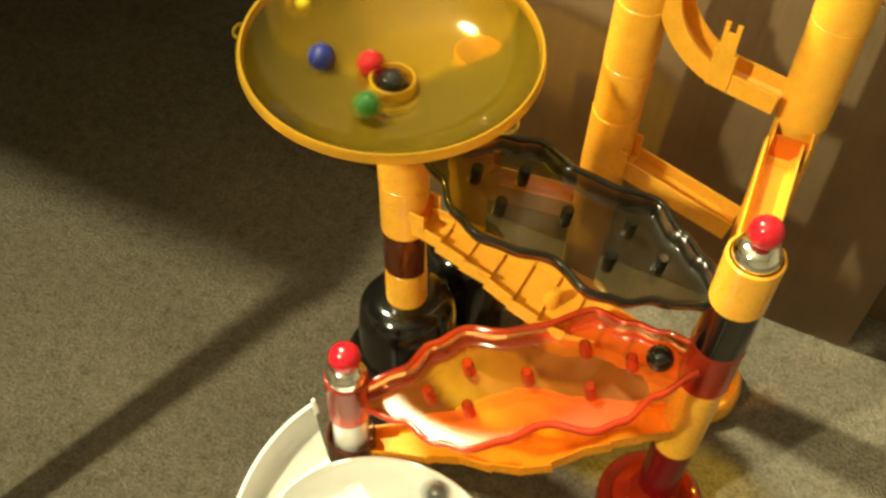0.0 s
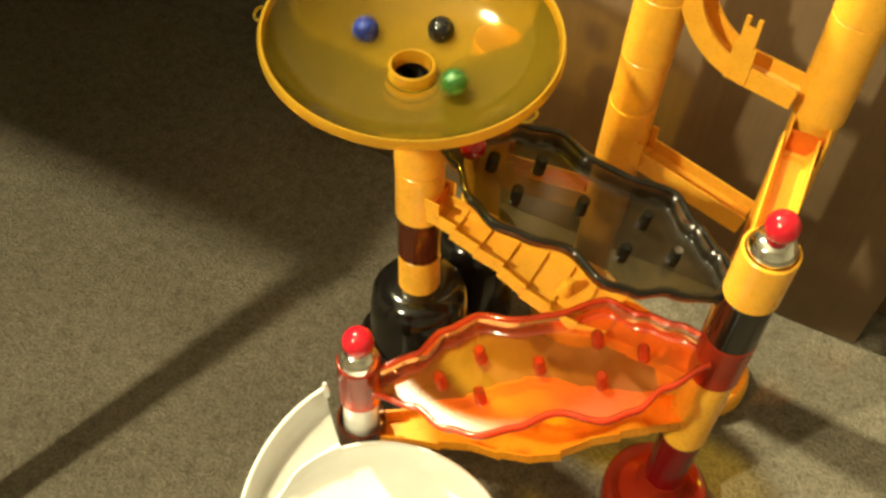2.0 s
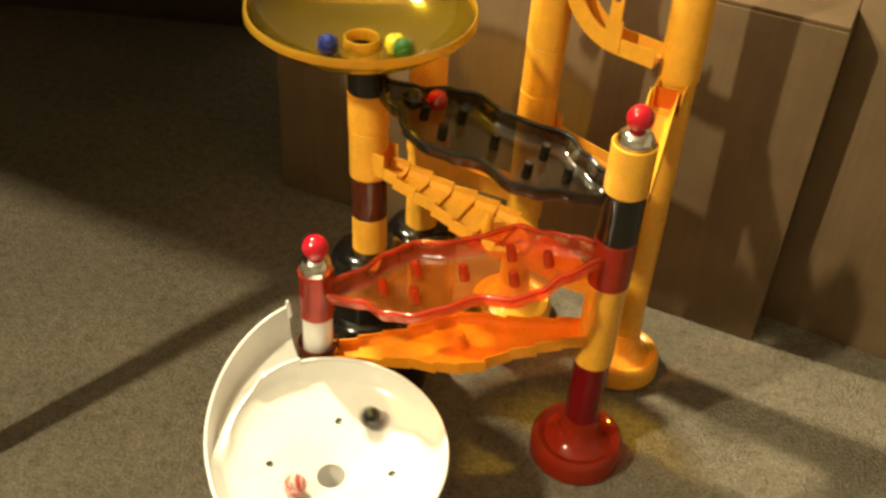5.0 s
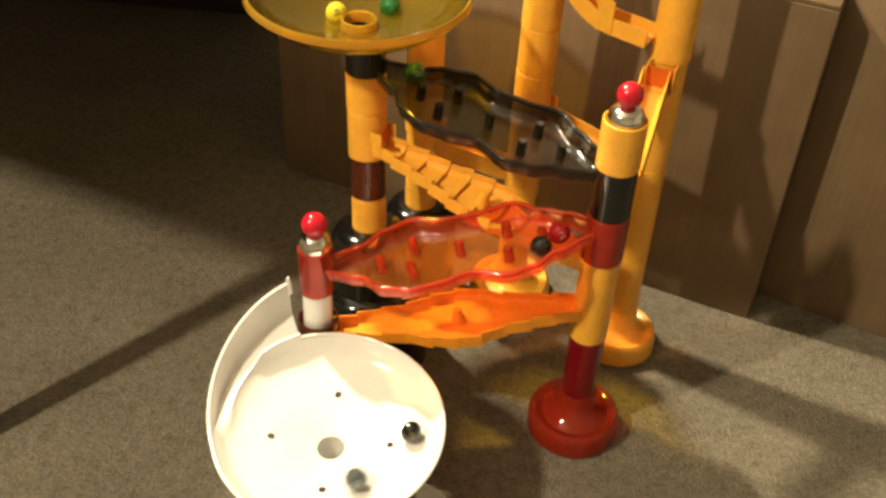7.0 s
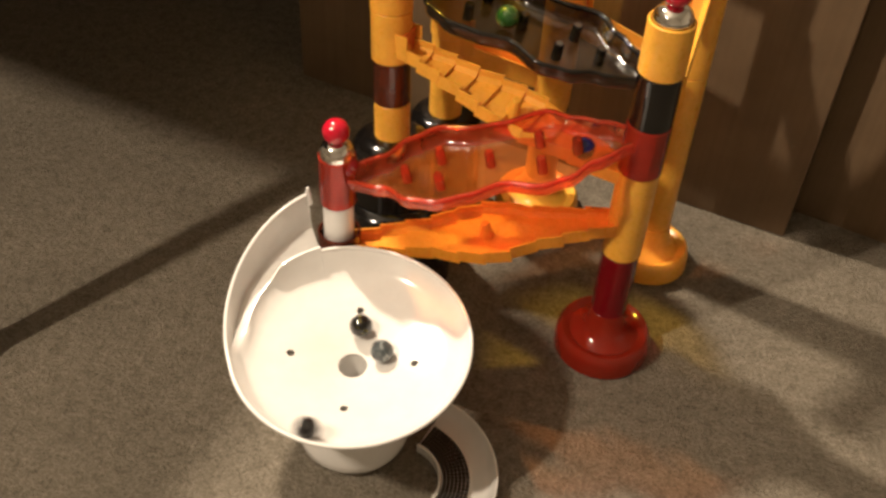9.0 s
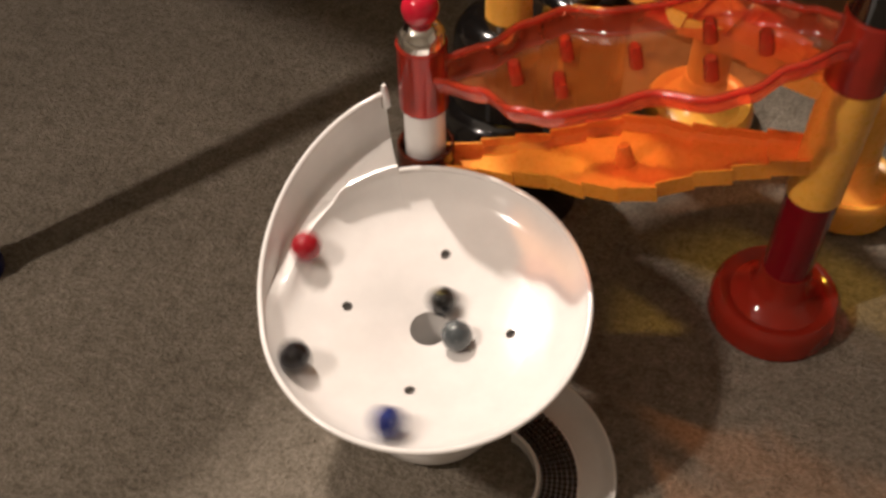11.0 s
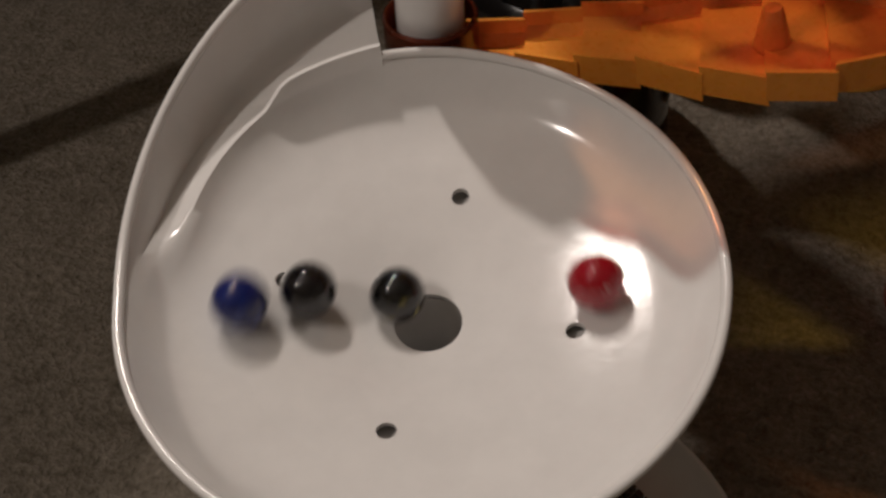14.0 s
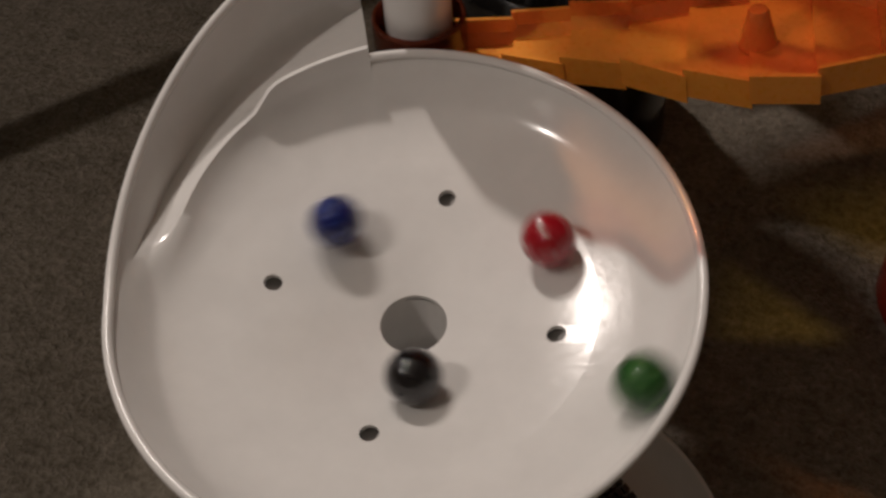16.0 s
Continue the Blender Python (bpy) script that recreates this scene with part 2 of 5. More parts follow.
def carton(a, b, depth, height, label):
    """A closed cardboard carton whose front face stands from a to b."""
    a, b = Vector((*a, 0)), Vector((*b, 0))
    x = (b - a).normalized()
    y = Vector((-x.y, x.x, 0))
    m = Matrix((x, y, Vector((0, 0, 1)))).transposed().to_4x4()
    m.translation = a
    w = (b - a).length
    ob = thing("cardboard_box", m, label, "box", "cardboard boxes")
    bm = bmesh.new()
    box(bm, 0, 0, 0, w, depth, height, bevel=0.002)
    part("carton_body", bm, CARDBOARD, ob)
    for k in (0, 1):
        bm = bmesh.new()
        box(bm, 0.001, 0.001 + k * depth / 2, height, w - 0.001, depth / 2 - 0.001 + k * depth / 2, height + 0.004, bevel=0.001)
        part("flap", bm, CARDBOARD, ob)
    bm = bmesh.new()
    box(bm, -0.0004, depth / 2 - 0.025, height + 0.004, w + 0.0004, depth / 2 + 0.025, height + 0.0046)
    part("tape", bm, TAPE, ob, "brown packing tape")
    return ob


def low_table():
    """A low table, out of view but for one foot, that shades the carpet."""
    u, v = Vector((-0.94, 0.342, 0)), Vector((0.342, 0.94, 0))
    m = Matrix((u, v, Vector((0, 0, 1)))).transposed().to_4x4()
    m.translation = (-0.322, 0.030, 0)
    ob = thing("low_table", m, "dark low table with slim legs and dark blue feet", "table")
    bm = bmesh.new()
    box(bm, -0.015, -0.015, 0.42, 0.9, 0.75, 0.445, bevel=0.003)
    part("tabletop", bm, DARKWOOD, ob)
    for x, y in ((0, 0), (0.87, 0), (0, 0.72), (0.87, 0.72)):
        leg = part("leg", lathe([(0.0, 0.03), (0.011, 0.03), (0.012, 0.42), (0.0, 0.42)], 20, (x, y)), DARKWOOD, ob)
        part("foot", lathe([(0.0, 0.0), (0.013, 0.0), (0.0145, 0.004), (0.0145, 0.026), (0.012, 0.034), (0.0, 0.034)], 24, (x, y)), BLUE, leg, "dark blue plastic foot")


def sofa():
    ob = thing("sofa", (0, 0, 0), "dark sofa standing in the shadow behind the boxes", "sofa")
    for name, b, bev in (("plinth", (-1.85, 0.84, 0.0, -0.25, 1.5, 0.06), 0.004), ("base", (-1.9, 0.80, 0.06, -0.2, 1.5, 0.24), 0.02), ("seat_cushion", (-1.88, 0.78, 0.245, -1.05, 1.5, 0.40), 0.03), ("seat_cushion", (-1.04, 0.78, 0.245, -0.22, 1.5, 0.40), 0.03)):
        bm = bmesh.new()
        box(bm, *b, bevel=bev)
        part(name, bm, DARKWOOD, ob)
    return ob


# ---- parts of the marble run ----
def column(name, x, y, label, pieces, lean=(0, 0)):
    ob = thing(name, pose(x, y, 0, lean[0], lean[1], 0), label, "marble run tower", "marble run towers")
    for kind, r, z0, z1, mat, lab in pieces:
        if kind == "tube":
            part("tube", tube(r, z0, z1), mat, ob, lab)
        elif kind == "cap":
            part("cap", lathe([(0.0, z1), (r * 0.4, z1 - 0.0004), (r * 0.66, z1 - 0.0018), (r * 0.86, z1 - 0.0042), (r * 0.97, z1 - 0.0072), (r, z1 - 0.0095), (r, z0), (0.0, z0)], 40), mat, ob, lab)
        elif kind == "ball":
            n = 20
            part("knob", lathe([(r * math.sin(math.pi * i / n), z0 + r - r * math.cos(math.pi * i / n)) for i in range(n + 1)], 32), mat, ob, lab)
        elif kind == "foot":
            h = z1 - z0
            p = [(0.013, z1), (0.0155, z1), (0.017, z0 + h * 0.62), (0.021, z0 + h * 0.5), (r * 0.72, z0 + h * 0.42), (r * 0.80, z0 + h * 0.47), (r * 0.9, z0 + h * 0.49), (r * 0.97, z0 + h * 0.42), (r, z0 + h * 0.3), (r, z0 + 0.002), (r - 0.002, z0), (0.013, z0)]
            part("foot", lathe(p, 56, closed=True), mat, ob, lab)
        elif kind == "dome":
            h = z1 - z0
            p = [(0.012, z1), (r * 0.55, z1), (r * 0.78, z1 - 0.003), (r * 0.9, z1 - 0.010), (r * 0.95, z1 - 0.025), (r, z0 + 0.004), (r, z0), (r - 0.003, z0), (r * 0.9, z1 - 0.028), (r * 0.7, z1 - 0.006), (0.012, z1 - 0.003)]
            part("foot", lathe(p, 56, closed=True), mat, ob, lab)
    return ob


PEGS = [(0.052, 0.0008), (0.0777, 0.0166), (0.0765, -0.0122), (0.114, 0.005), (0.1512, 0.0196), (0.1508, -0.0095), (0.178, 0.0067)]
UPPER = [(0.010, 0.009), (0.036, 0.017), (0.056, 0.033), (0.078, 0.0415), (0.103, 0.0355), (0.126, 0.0365), (0.158, 0.0435), (0.181, 0.030), (0.200, 0.0205), (0.216, 0.011)]
LOWER = [(0.010, 0.008), (0.036, 0.0185), (0.056, 0.0355), (0.076, 0.042), (0.097, 0.039), (0.122, 0.0315), (0.150, 0.0397), (0.168, 0.035), (0.188, 0.0215), (0.216, 0.009)]


def pin_board(name, a, b, za, zb, body_mat, rim_mat, label):
    """A wavy leaf-shaped tray with a rounded rim and seven pins."""
    m, length = axis_frame(a, b, za, zb)
    ob = thing(name, m, label, "marble run board", "pin boards")
    n, k = 72, 13
    s0, s1 = 0.011, length - 0.011
    up, lo = UPPER, LOWER

    def edge(s, table, sign):
        return sign * curve_at(table, s * 0.226 / length)

    at = [s0 + (s1 - s0) * i / n for i in range(n + 1)]
    ins = 0.0052
    bm = bmesh.new()
    rows = []
    for s in at:
        hi, low = edge(s, up, 1), edge(s, lo, -1)
        hi, low = max(hi - ins, 0.001), min(low + ins, -0.001)
        rows.append([bm.verts.new((s, low + (hi - low) * j / k, 0.0)) for j in range(k + 1)])
    for p, q in zip(rows, rows[1:]):
        for j in range(k):
            bm.faces.new((p[j], q[j], q[j + 1], p[j + 1]))
    part("tray", bm, body_mat, ob)
    for sign, table in ((1, up), (-1, lo)):
        bm = bmesh.new()
        rows = []
        for s in at:
            y = edge(s, table, sign)
            y0 = max(y * sign - ins, 0.001) * sign
            rows.append([bm.verts.new((s, y0 + (y - y0) * math.sin(radians(15 * q)), 0.0125 * (1 - math.cos(radians(15 * q))))) for q in range(7)])
        for p, q in zip(rows, rows[1:]):
            for j in range(6):
                bm.faces.new((p[j], q[j], q[j + 1], p[j + 1]))
        part("side_wall", bm, rim_mat, ob)
    for sign, table in ((1, up), (-1, lo)):
        pts = [(s0 + (s1 - s0) * i / n, edge(s0 + (s1 - s0) * i / n, table, sign), 0.0125) for i in range(n + 1)]
        part("rim", sweep(pts, 0.0021, 10), rim_mat, ob)
    for s, y in PEGS:
        part("pin", lathe([(0.0, 0.0130), (0.0030, 0.0130), (0.0036, 0.0122), (0.0040, 0.0), (0.0, 0.0)], 16, (s * length / 0.226, y)), rim_mat, ob)
    return ob


def stair_chute(name, a, b, za, zb, mat, label, wide=1.0):
    """A stepped chute that widens in its middle round a short post."""
    m, length = axis_frame(a, b, za, zb)
    ob = thing(name, m, label, "marble run chute", "stair chutes")
    widths = [(0.0, 0.0095), (0.26, 0.0150), (0.49, 0.0238), (0.58, 0.0230), (0.76, 0.0150), (1.0, 0.0100)]
    widths = [(u, w * (1 + (wide - 1) * (w - 0.0095) / 0.0143)) for u, w in widths]
    steps = 10
    h = (za - zb) / steps * 0.7
    for i in range(steps):
        u0, u1 = i / steps, (i + 1) / steps
        x0, x1 = 0.012 + (length - 0.024) * u0, 0.012 + (length - 0.024) * u1
        wa, wb = curve_at(widths, u0), curve_at(widths, u1)
        bm = bmesh.new()
        t, z0, z1 = 0.0016, -0.0035, 0.0058
        sec = lambda w: [(-w, z1), (-w, z0 - t), (w, z0 - t), (w, z1), (w - t, z1), (w - t, z0 + 0.004), (w - 0.004, z0), (-w + 0.004, z0), (-w + t, z0 + 0.004), (-w + t, z1)]
        ra = [bm.verts.new((x0 - 0.0005, y, z - h / 2)) for y, z in sec(wa + (0.0006 if i % 2 else 0))]
        rb = [bm.verts.new((x1 + 0.0005, y, z + h / 2)) for y, z in sec(wb + (0.0006 if i % 2 else 0))]
        for q in range(10):
            bm.faces.new((ra[q], ra[(q + 1) % 10], rb[(q + 1) % 10], rb[q]))
        bm.faces.new(ra)
        bm.faces.new(rb)
        part("step", bm, mat, ob, smooth=False)
    part("post", lathe([(0.0, 0.010), (0.0028, 0.010), (0.0034, 0.009), (0.0062, -0.004), (0.0, -0.004)], 18, (length * 0.51, 0.0)), mat, ob)
    return ob


def straight_chute(name, a, b, za, zb, mat, label, w=0.0095):
    m, length = axis_frame(a, b, za, zb)
    ob = thing(name, m, label, "marble run chute", "straight chutes")
    t = 0.0016
    floor_sec = [(-w, -0.006), (w, -0.006), (w, 0.001), (w - t, 0.001), (w - 0.005, -0.004), (-w + 0.005, -0.004), (-w + t, 0.001), (-w, 0.001)]
    wall_sec = [(-w, 0.001), (-w + t, 0.001), (-w + t, 0.0106), (-w + t * 0.7, 0.011), (-w + t * 0.3, 0.011), (-w, 0.0106)]
    for piece, sec in (("trough_floor", floor_sec), ("side_wall", wall_sec), ("side_wall", [(-y, z) for y, z in wall_sec])):
        bm = bmesh.new()
        ra = [bm.verts.new((0.006, y, z)) for y, z in sec]
        rb = [bm.verts.new((length - 0.006, y, z)) for y, z in sec]
        for q in range(len(sec)):
            j = (q + 1) % len(sec)
            bm.faces.new((ra[q], ra[j], rb[j], rb[q]))
        bm.faces.new(ra)
        bm.faces.new(rb)
        bmesh.ops.recalc_face_normals(bm, faces=bm.faces[:])
        part(piece, bm, mat, ob, smooth=False)
    return ob


def port(tower, x, y, z, turn, mat, size=0.0115):
    """A short square mouth on a tower, open above, its inside shade painted in."""
    m = tower.matrix_basis.inverted() @ pose(x, y, z, 0, 0, turn)
    bm = bmesh.new()
    for y0, y1 in ((-size, -size + 0.0016), (size - 0.0016, size)):
        box(bm, 0.006, y0, -0.007, 0.0215, y1, 0.0145, m, bevel=0.0005)
    box(bm, 0.006, -size + 0.0016, -0.007, 0.0215, size - 0.0016, -0.0054, m)
    part("mouth", bm, mat, tower, smooth=False)
    # a plate across the opening whose deeper colour stands for shade
    bm = bmesh.new()
    box(bm, 0.0150, -size + 0.0017, -0.0050, 0.0168, size - 0.0017, 0.0125, m)
    part("mouth_shade", bm, SHADED, tower, "inside of the mouth, coloured deeper orange for its shade", smooth=False)


# ---- the dish ----
DISH_Z = 0.092
DISH_TILT = 5.4
DRAINS = (0.045, 0.0435, 0.045, 0.0425)
PLAIN = [(0.0105, -0.0105), (0.030, -0.0042), (0.045, 0.0), (0.057, 0.0026), (0.066, 0.0048), (0.0710, 0.0066), (0.0742, 0.0082), (0.0768, 0.0102), (0.0790, 0.0126), (0.0808, 0.0150), (0.0823, 0.0173), (0.0834, 0.0194), (0.0842, 0.0208), (0.0848, 0.0212)]
THETA0 = 114.0


def dish_profile(theta):
    """The dish's section at an angle; the inlet channel runs from THETA0 to 200 degrees."""
    k = max(0.0, (202.0 - theta) / (202.0 - THETA0)) if theta < THETA0 + 180 else 0.0
    grow = 0.0312 * k ** 1.35
    rise = 0.033 * smooth01(k * 1.05) * k ** 0.6
    rr = 0.0735 + 0.0113 * smooth01(k * 1.2)
    ro, zr = 0.0848 + grow, 0.0212 + rise
    zc = 0.0085 + 0.0125 * k
    hr = zc + 0.0008 + 0.0062 * smooth01((k - 0.66) / 0.09)
    chan = PLAIN[:5] + [(0.066 + (rr - 0.066) * 0.5, 0.0048 + (zc - 0.0048) * 0.30), (rr - 0.0028, 0.0048 + (zc - 0.0048) * 0.72), (rr - 0.0005, hr), (rr + 0.0010, hr), (rr + 0.0022, zc), ((rr + ro) / 2 + 0.002, zc - 0.0008), (ro - 0.0048, zc + 0.0012), (ro - 0.0014, zc + 0.0085), (ro, zr)]
    w = smooth01((k - 0.04) / 0.30)
    out = []
    for (r, z), (cr, cz) in zip(PLAIN, chan):
        f = max(0.0, (r - 0.066) / (0.0848 - 0.066))
        lift = 0.0022 * smooth01((theta - THETA0 - 315) / 45.0)
        ahead = max(0.0, math.cos(radians(theta - 270.0)))
        pr, pz = r + (grow + 0.0014 * ahead) * f, z + (rise + lift) * f
        out.append((pr + (cr - pr) * w, pz + (cz - pz) * w))
    return out


def bored(ob, cutters):
    """Cuts the cutters' shapes out of a mesh, for good."""
    made = []
    for me in cutters:
        c = new("bore", me)
        made.append(c)
        mod = ob.modifiers.new("bore", "BOOLEAN")
        mod.operation, mod.object, mod.solver = "DIFFERENCE", c, "EXACT"
    bpy.context.view_layer.update()
    done = bpy.data.meshes.new_from_object(ob.evaluated_get(bpy.context.evaluated_depsgraph_get()))
    ob.modifiers.clear()
    if len(done.polygons) > len(ob.data.polygons):
        ob.data = done
    for c in made:
        bpy.data.objects.remove(c)


def dish():
    ob = thing("marble_dish", (-0.0003, 0.0006, 0), "glossy white plastic spiral dish with a centre hole", "marble run dish")
    bm = bmesh.new()
    n = 150
    rows = []
    for i in range(n + 1):
        th = THETA0 + 360.0 * i / n
        c, s = math.cos(radians(th)), math.sin(radians(th))
        prof = dish_profile(th) if i < n else dish_profile(THETA0 + 359.999)
        rows.append([(r * c, r * s, DISH_Z + z) for r, z in prof])
    # a thick shell: inner skin and outer skin
    t = 0.0018
    top = [[bm.verts.new(p) for p in row] for row in rows]
    low = []
    for row, src_row in zip(top, rows):
        r2 = []
        for j, p in enumerate(src_row):
            a, b = Vector(src_row[max(0, j - 1)]), Vector(src_row[min(len(src_row) - 1, j + 1)])
            d = b - a
            rad = Vector((p[0], p[1], 0)).normalized()
            dr, dz = d.dot(rad), d.z
            nrm = (rad * dz - Vector((0, 0, 1)) * dr).normalized()
            if nrm.z > 0.2:
                nrm = rad
            r2.append(bm.verts.new(Vector(p) + nrm * t))
        low.append(r2)
    k = len(PLAIN)
    for i in range(n):
        for j in range(3, k - 1):
            bm.faces.new((top[i][j], top[i + 1][j], top[i + 1][j + 1], top[i][j + 1]))
            bm.faces.new((low[i][j], low[i][j + 1], low[i + 1][j + 1], low[i + 1][j]))
        bm.faces.new((top[i][k - 1], top[i + 1][k - 1], low[i + 1][k - 1], low[i][k - 1]))
    for r in (0, n):
        for j in range(3, k - 1):
            bm.faces.new((top[r][j], top[r][j + 1], low[r][j + 1], low[r][j]))
    bmesh.ops.delete(bm, geom=[v for v in bm.verts if not v.link_faces], context="VERTS")
    part("bowl", bm, WHITE, ob, angle=0.9)
    # the flat middle with its four drain holes
    inner = PLAIN[:4] + [(0.0576, 0.0008), (0.045, -0.0018), (0.030, -0.0060), (0.0105, -0.0123)]
    bm = lathe([(r, DISH_Z + z) for r, z in inner], 150, closed=True)
    bmesh.ops.recalc_face_normals(bm, faces=bm.faces[:])
    middle = part("bowl_floor", bm, WHITE, ob, angle=0.9)
    cut = []
    for i in range(4):
        a = radians(90 * i + 0.5)
        cb = lathe([(0.0, 0.07), (0.0029, 0.07), (0.0029, 0.11), (0.0, 0.11)], 16, (DRAINS[i] * math.cos(a), DRAINS[i] * math.sin(a)))
        me = bpy.data.meshes.new("bore")
        bmesh.ops.remove_doubles(cb, verts=cb.verts[:], dist=1e-6)
        bmesh.ops.recalc_face_normals(cb, faces=cb.faces[:])
        cb.to_mesh(me)
        cb.free()
        cut.append(me)
    bored(middle, cut)
    rim = [(rows[i][-1][0], rows[i][-1][1], rows[i][-1][2]) for i in range(n + 1)]
    part("rim", sweep(rim, 0.0016, 10), WHITE, ob)
    tip = Vector(rows[0][-1])
    part("tip", lathe([(0.0, tip.z + 0.007), (0.0012, tip.z + 0.0065), (0.0024, tip.z), (0.0028, tip.z - 0.01), (0.0, tip.z - 0.01)], 14, (tip.x, tip.y)), WHITE, ob)
    # the bowl sits a little tipped on its upright stem
    tip_over = Matrix.Translation((0, 0, DISH_Z)) @ Matrix.Rotation(radians(DISH_TILT), 4, "X") @ Matrix.Rotation(radians(1.8), 4, "Z") @ Matrix.Translation((0, 0, -DISH_Z))
    for piece in ob.children:
        piece.data.transform(tip_over)
    stem = part("stem", lathe([(0.013, 0.0775), (0.040, 0.0855), (0.064, 0.0905), (0.055, 0.082), (0.045, 0.070), (0.0385, 0.057), (0.0370, 0.042), (0.0400, 0.028), (0.0428, 0.016), (0.0425, 0.009), (0.0400, 0.004), (0.036, 0.0005), (0.012, 0.0005)], 56), WHITE, ob)
    for v in stem.data.vertices:
        v.co.z += v.co.y * math.tan(radians(DISH_TILT)) * max(0.0, v.co.z - 0.02) / 0.07
    part("well", lathe([(0.0118, 0.0800), (0.0112, 0.018), (0.0, 0.008)], 32), WHITE, ob)
    return ob


def tray_base():
    """A curved catch channel that runs out from under the dish."""
    ob = thing("catch_tray", (0.038, -0.039, 0), "white curved catch channel with a dark ribbed track under the dish", "tray")
    section = [(0.0325, 0.0), (0.0325, 0.0085), (0.0332, 0.0092), (0.0345, 0.0088), (0.0352, 0.0050), (0.0565, 0.0050), (0.0580, 0.0036), (0.0660, 0.0042), (0.0712, 0.0075), (0.0738, 0.0130), (0.0752, 0.0155), (0.0764, 0.0158), (0.0770, 0.0145), (0.0752, 0.0060), (0.0705, 0.0)]
    bm = bmesh.new()
    rings = []
    for i in range(61):
        a = radians(-100 + 168.0 * i / 60)
        rings.append([bm.verts.new((r * math.cos(a), r * math.sin(a), z)) for r, z in section])
    k = len(section)
    for p, q in zip(rings, rings[1:]):
        for j in range(k):
            bm.faces.new((p[j], p[(j + 1) % k], q[(j + 1) % k], q[j]))
    bm.faces.new(rings[0])
    bm.faces.new(rings[-1])
    bmesh.ops.recalc_face_normals(bm, faces=bm.faces[:])
    part("channel", bm, WHITE, ob)
    for i in range(42):
        a = -96 + 3.9 * i
        for j in range(7):
            r = 0.0360 + 0.0029 * j
            w = 0.00100 + 0.00005 * j
            bm = bmesh.new()
            box(bm, r, -w, 0.0045, r + 0.0022, w, 0.0078, pose(0, 0, 0, 0, 0, a))
            part("rib", bm, RIBBED, ob, smooth=False)
    return ob


# ---- the funnel ----
def funnel():
    ob = thing("marble_funnel", pose(-0.0145, 0.2275, 0.0086), "clear amber plastic funnel bowl with a yellow rim", "marble run funnel")
    prof = [(0.0115, 0.296), (0.0125, 0.312), (0.0145, 0.3125), (0.016, 0.3105), (0.030, 0.3115), (0.050, 0.3150), (0.068, 0.3210), (0.080, 0.3285), (0.087, 0.3360), (0.0905, 0.3410)]
    low = [(r + 0.0012, zz - 0.0022) for r, zz in reversed(prof[4:])] + [(0.0165, 0.307), (0.0135, 0.3), (0.0125, 0.296)]
    prof, low = [[(r * 0.937, h) for r, h in some] for some in (prof, low)]
    part("bowl", lathe(prof + low, 80, closed=True), AMBER, ob)
    part("collar", lathe([(0.0112, 0.306), (0.0120, 0.3158), (0.0130, 0.3166), (0.0142, 0.3158), (0.0150, 0.3085)], 40, closed=True), RIM_YELLOW, ob, "raised yellow collar round the hole")
    part("throat", tube(0.0111, 0.288, 0.3075, 0.0012, 32), BLACK, ob, "dark throat under the hole")
    part("rim", lathe([(0.0842, 0.3385), (0.0857, 0.3425), (0.0872, 0.3430), (0.0882, 0.3415), (0.0885, 0.3370), (0.0866, 0.3350)], 90, closed=True), RIM_YELLOW, ob, "yellow plastic rim")
    for ang in (-38, 178):
        a = radians(ang)
        c = Vector((0.0890 * math.cos(a), 0.0890 * math.sin(a), 0.339))
        pts = [c + Vector((0.0035 * math.cos(q) * math.cos(a) - 0.006 * math.sin(q) * math.sin(a), 0.0035 * math.cos(q) * math.sin(a) + 0.006 * math.sin(q) * math.cos(a), 0)) for q in [2 * math.pi * i / 20 for i in range(20)]]
        part("clip", sweep(pts, 0.0009, 8, True), AMBER, ob)
    return ob


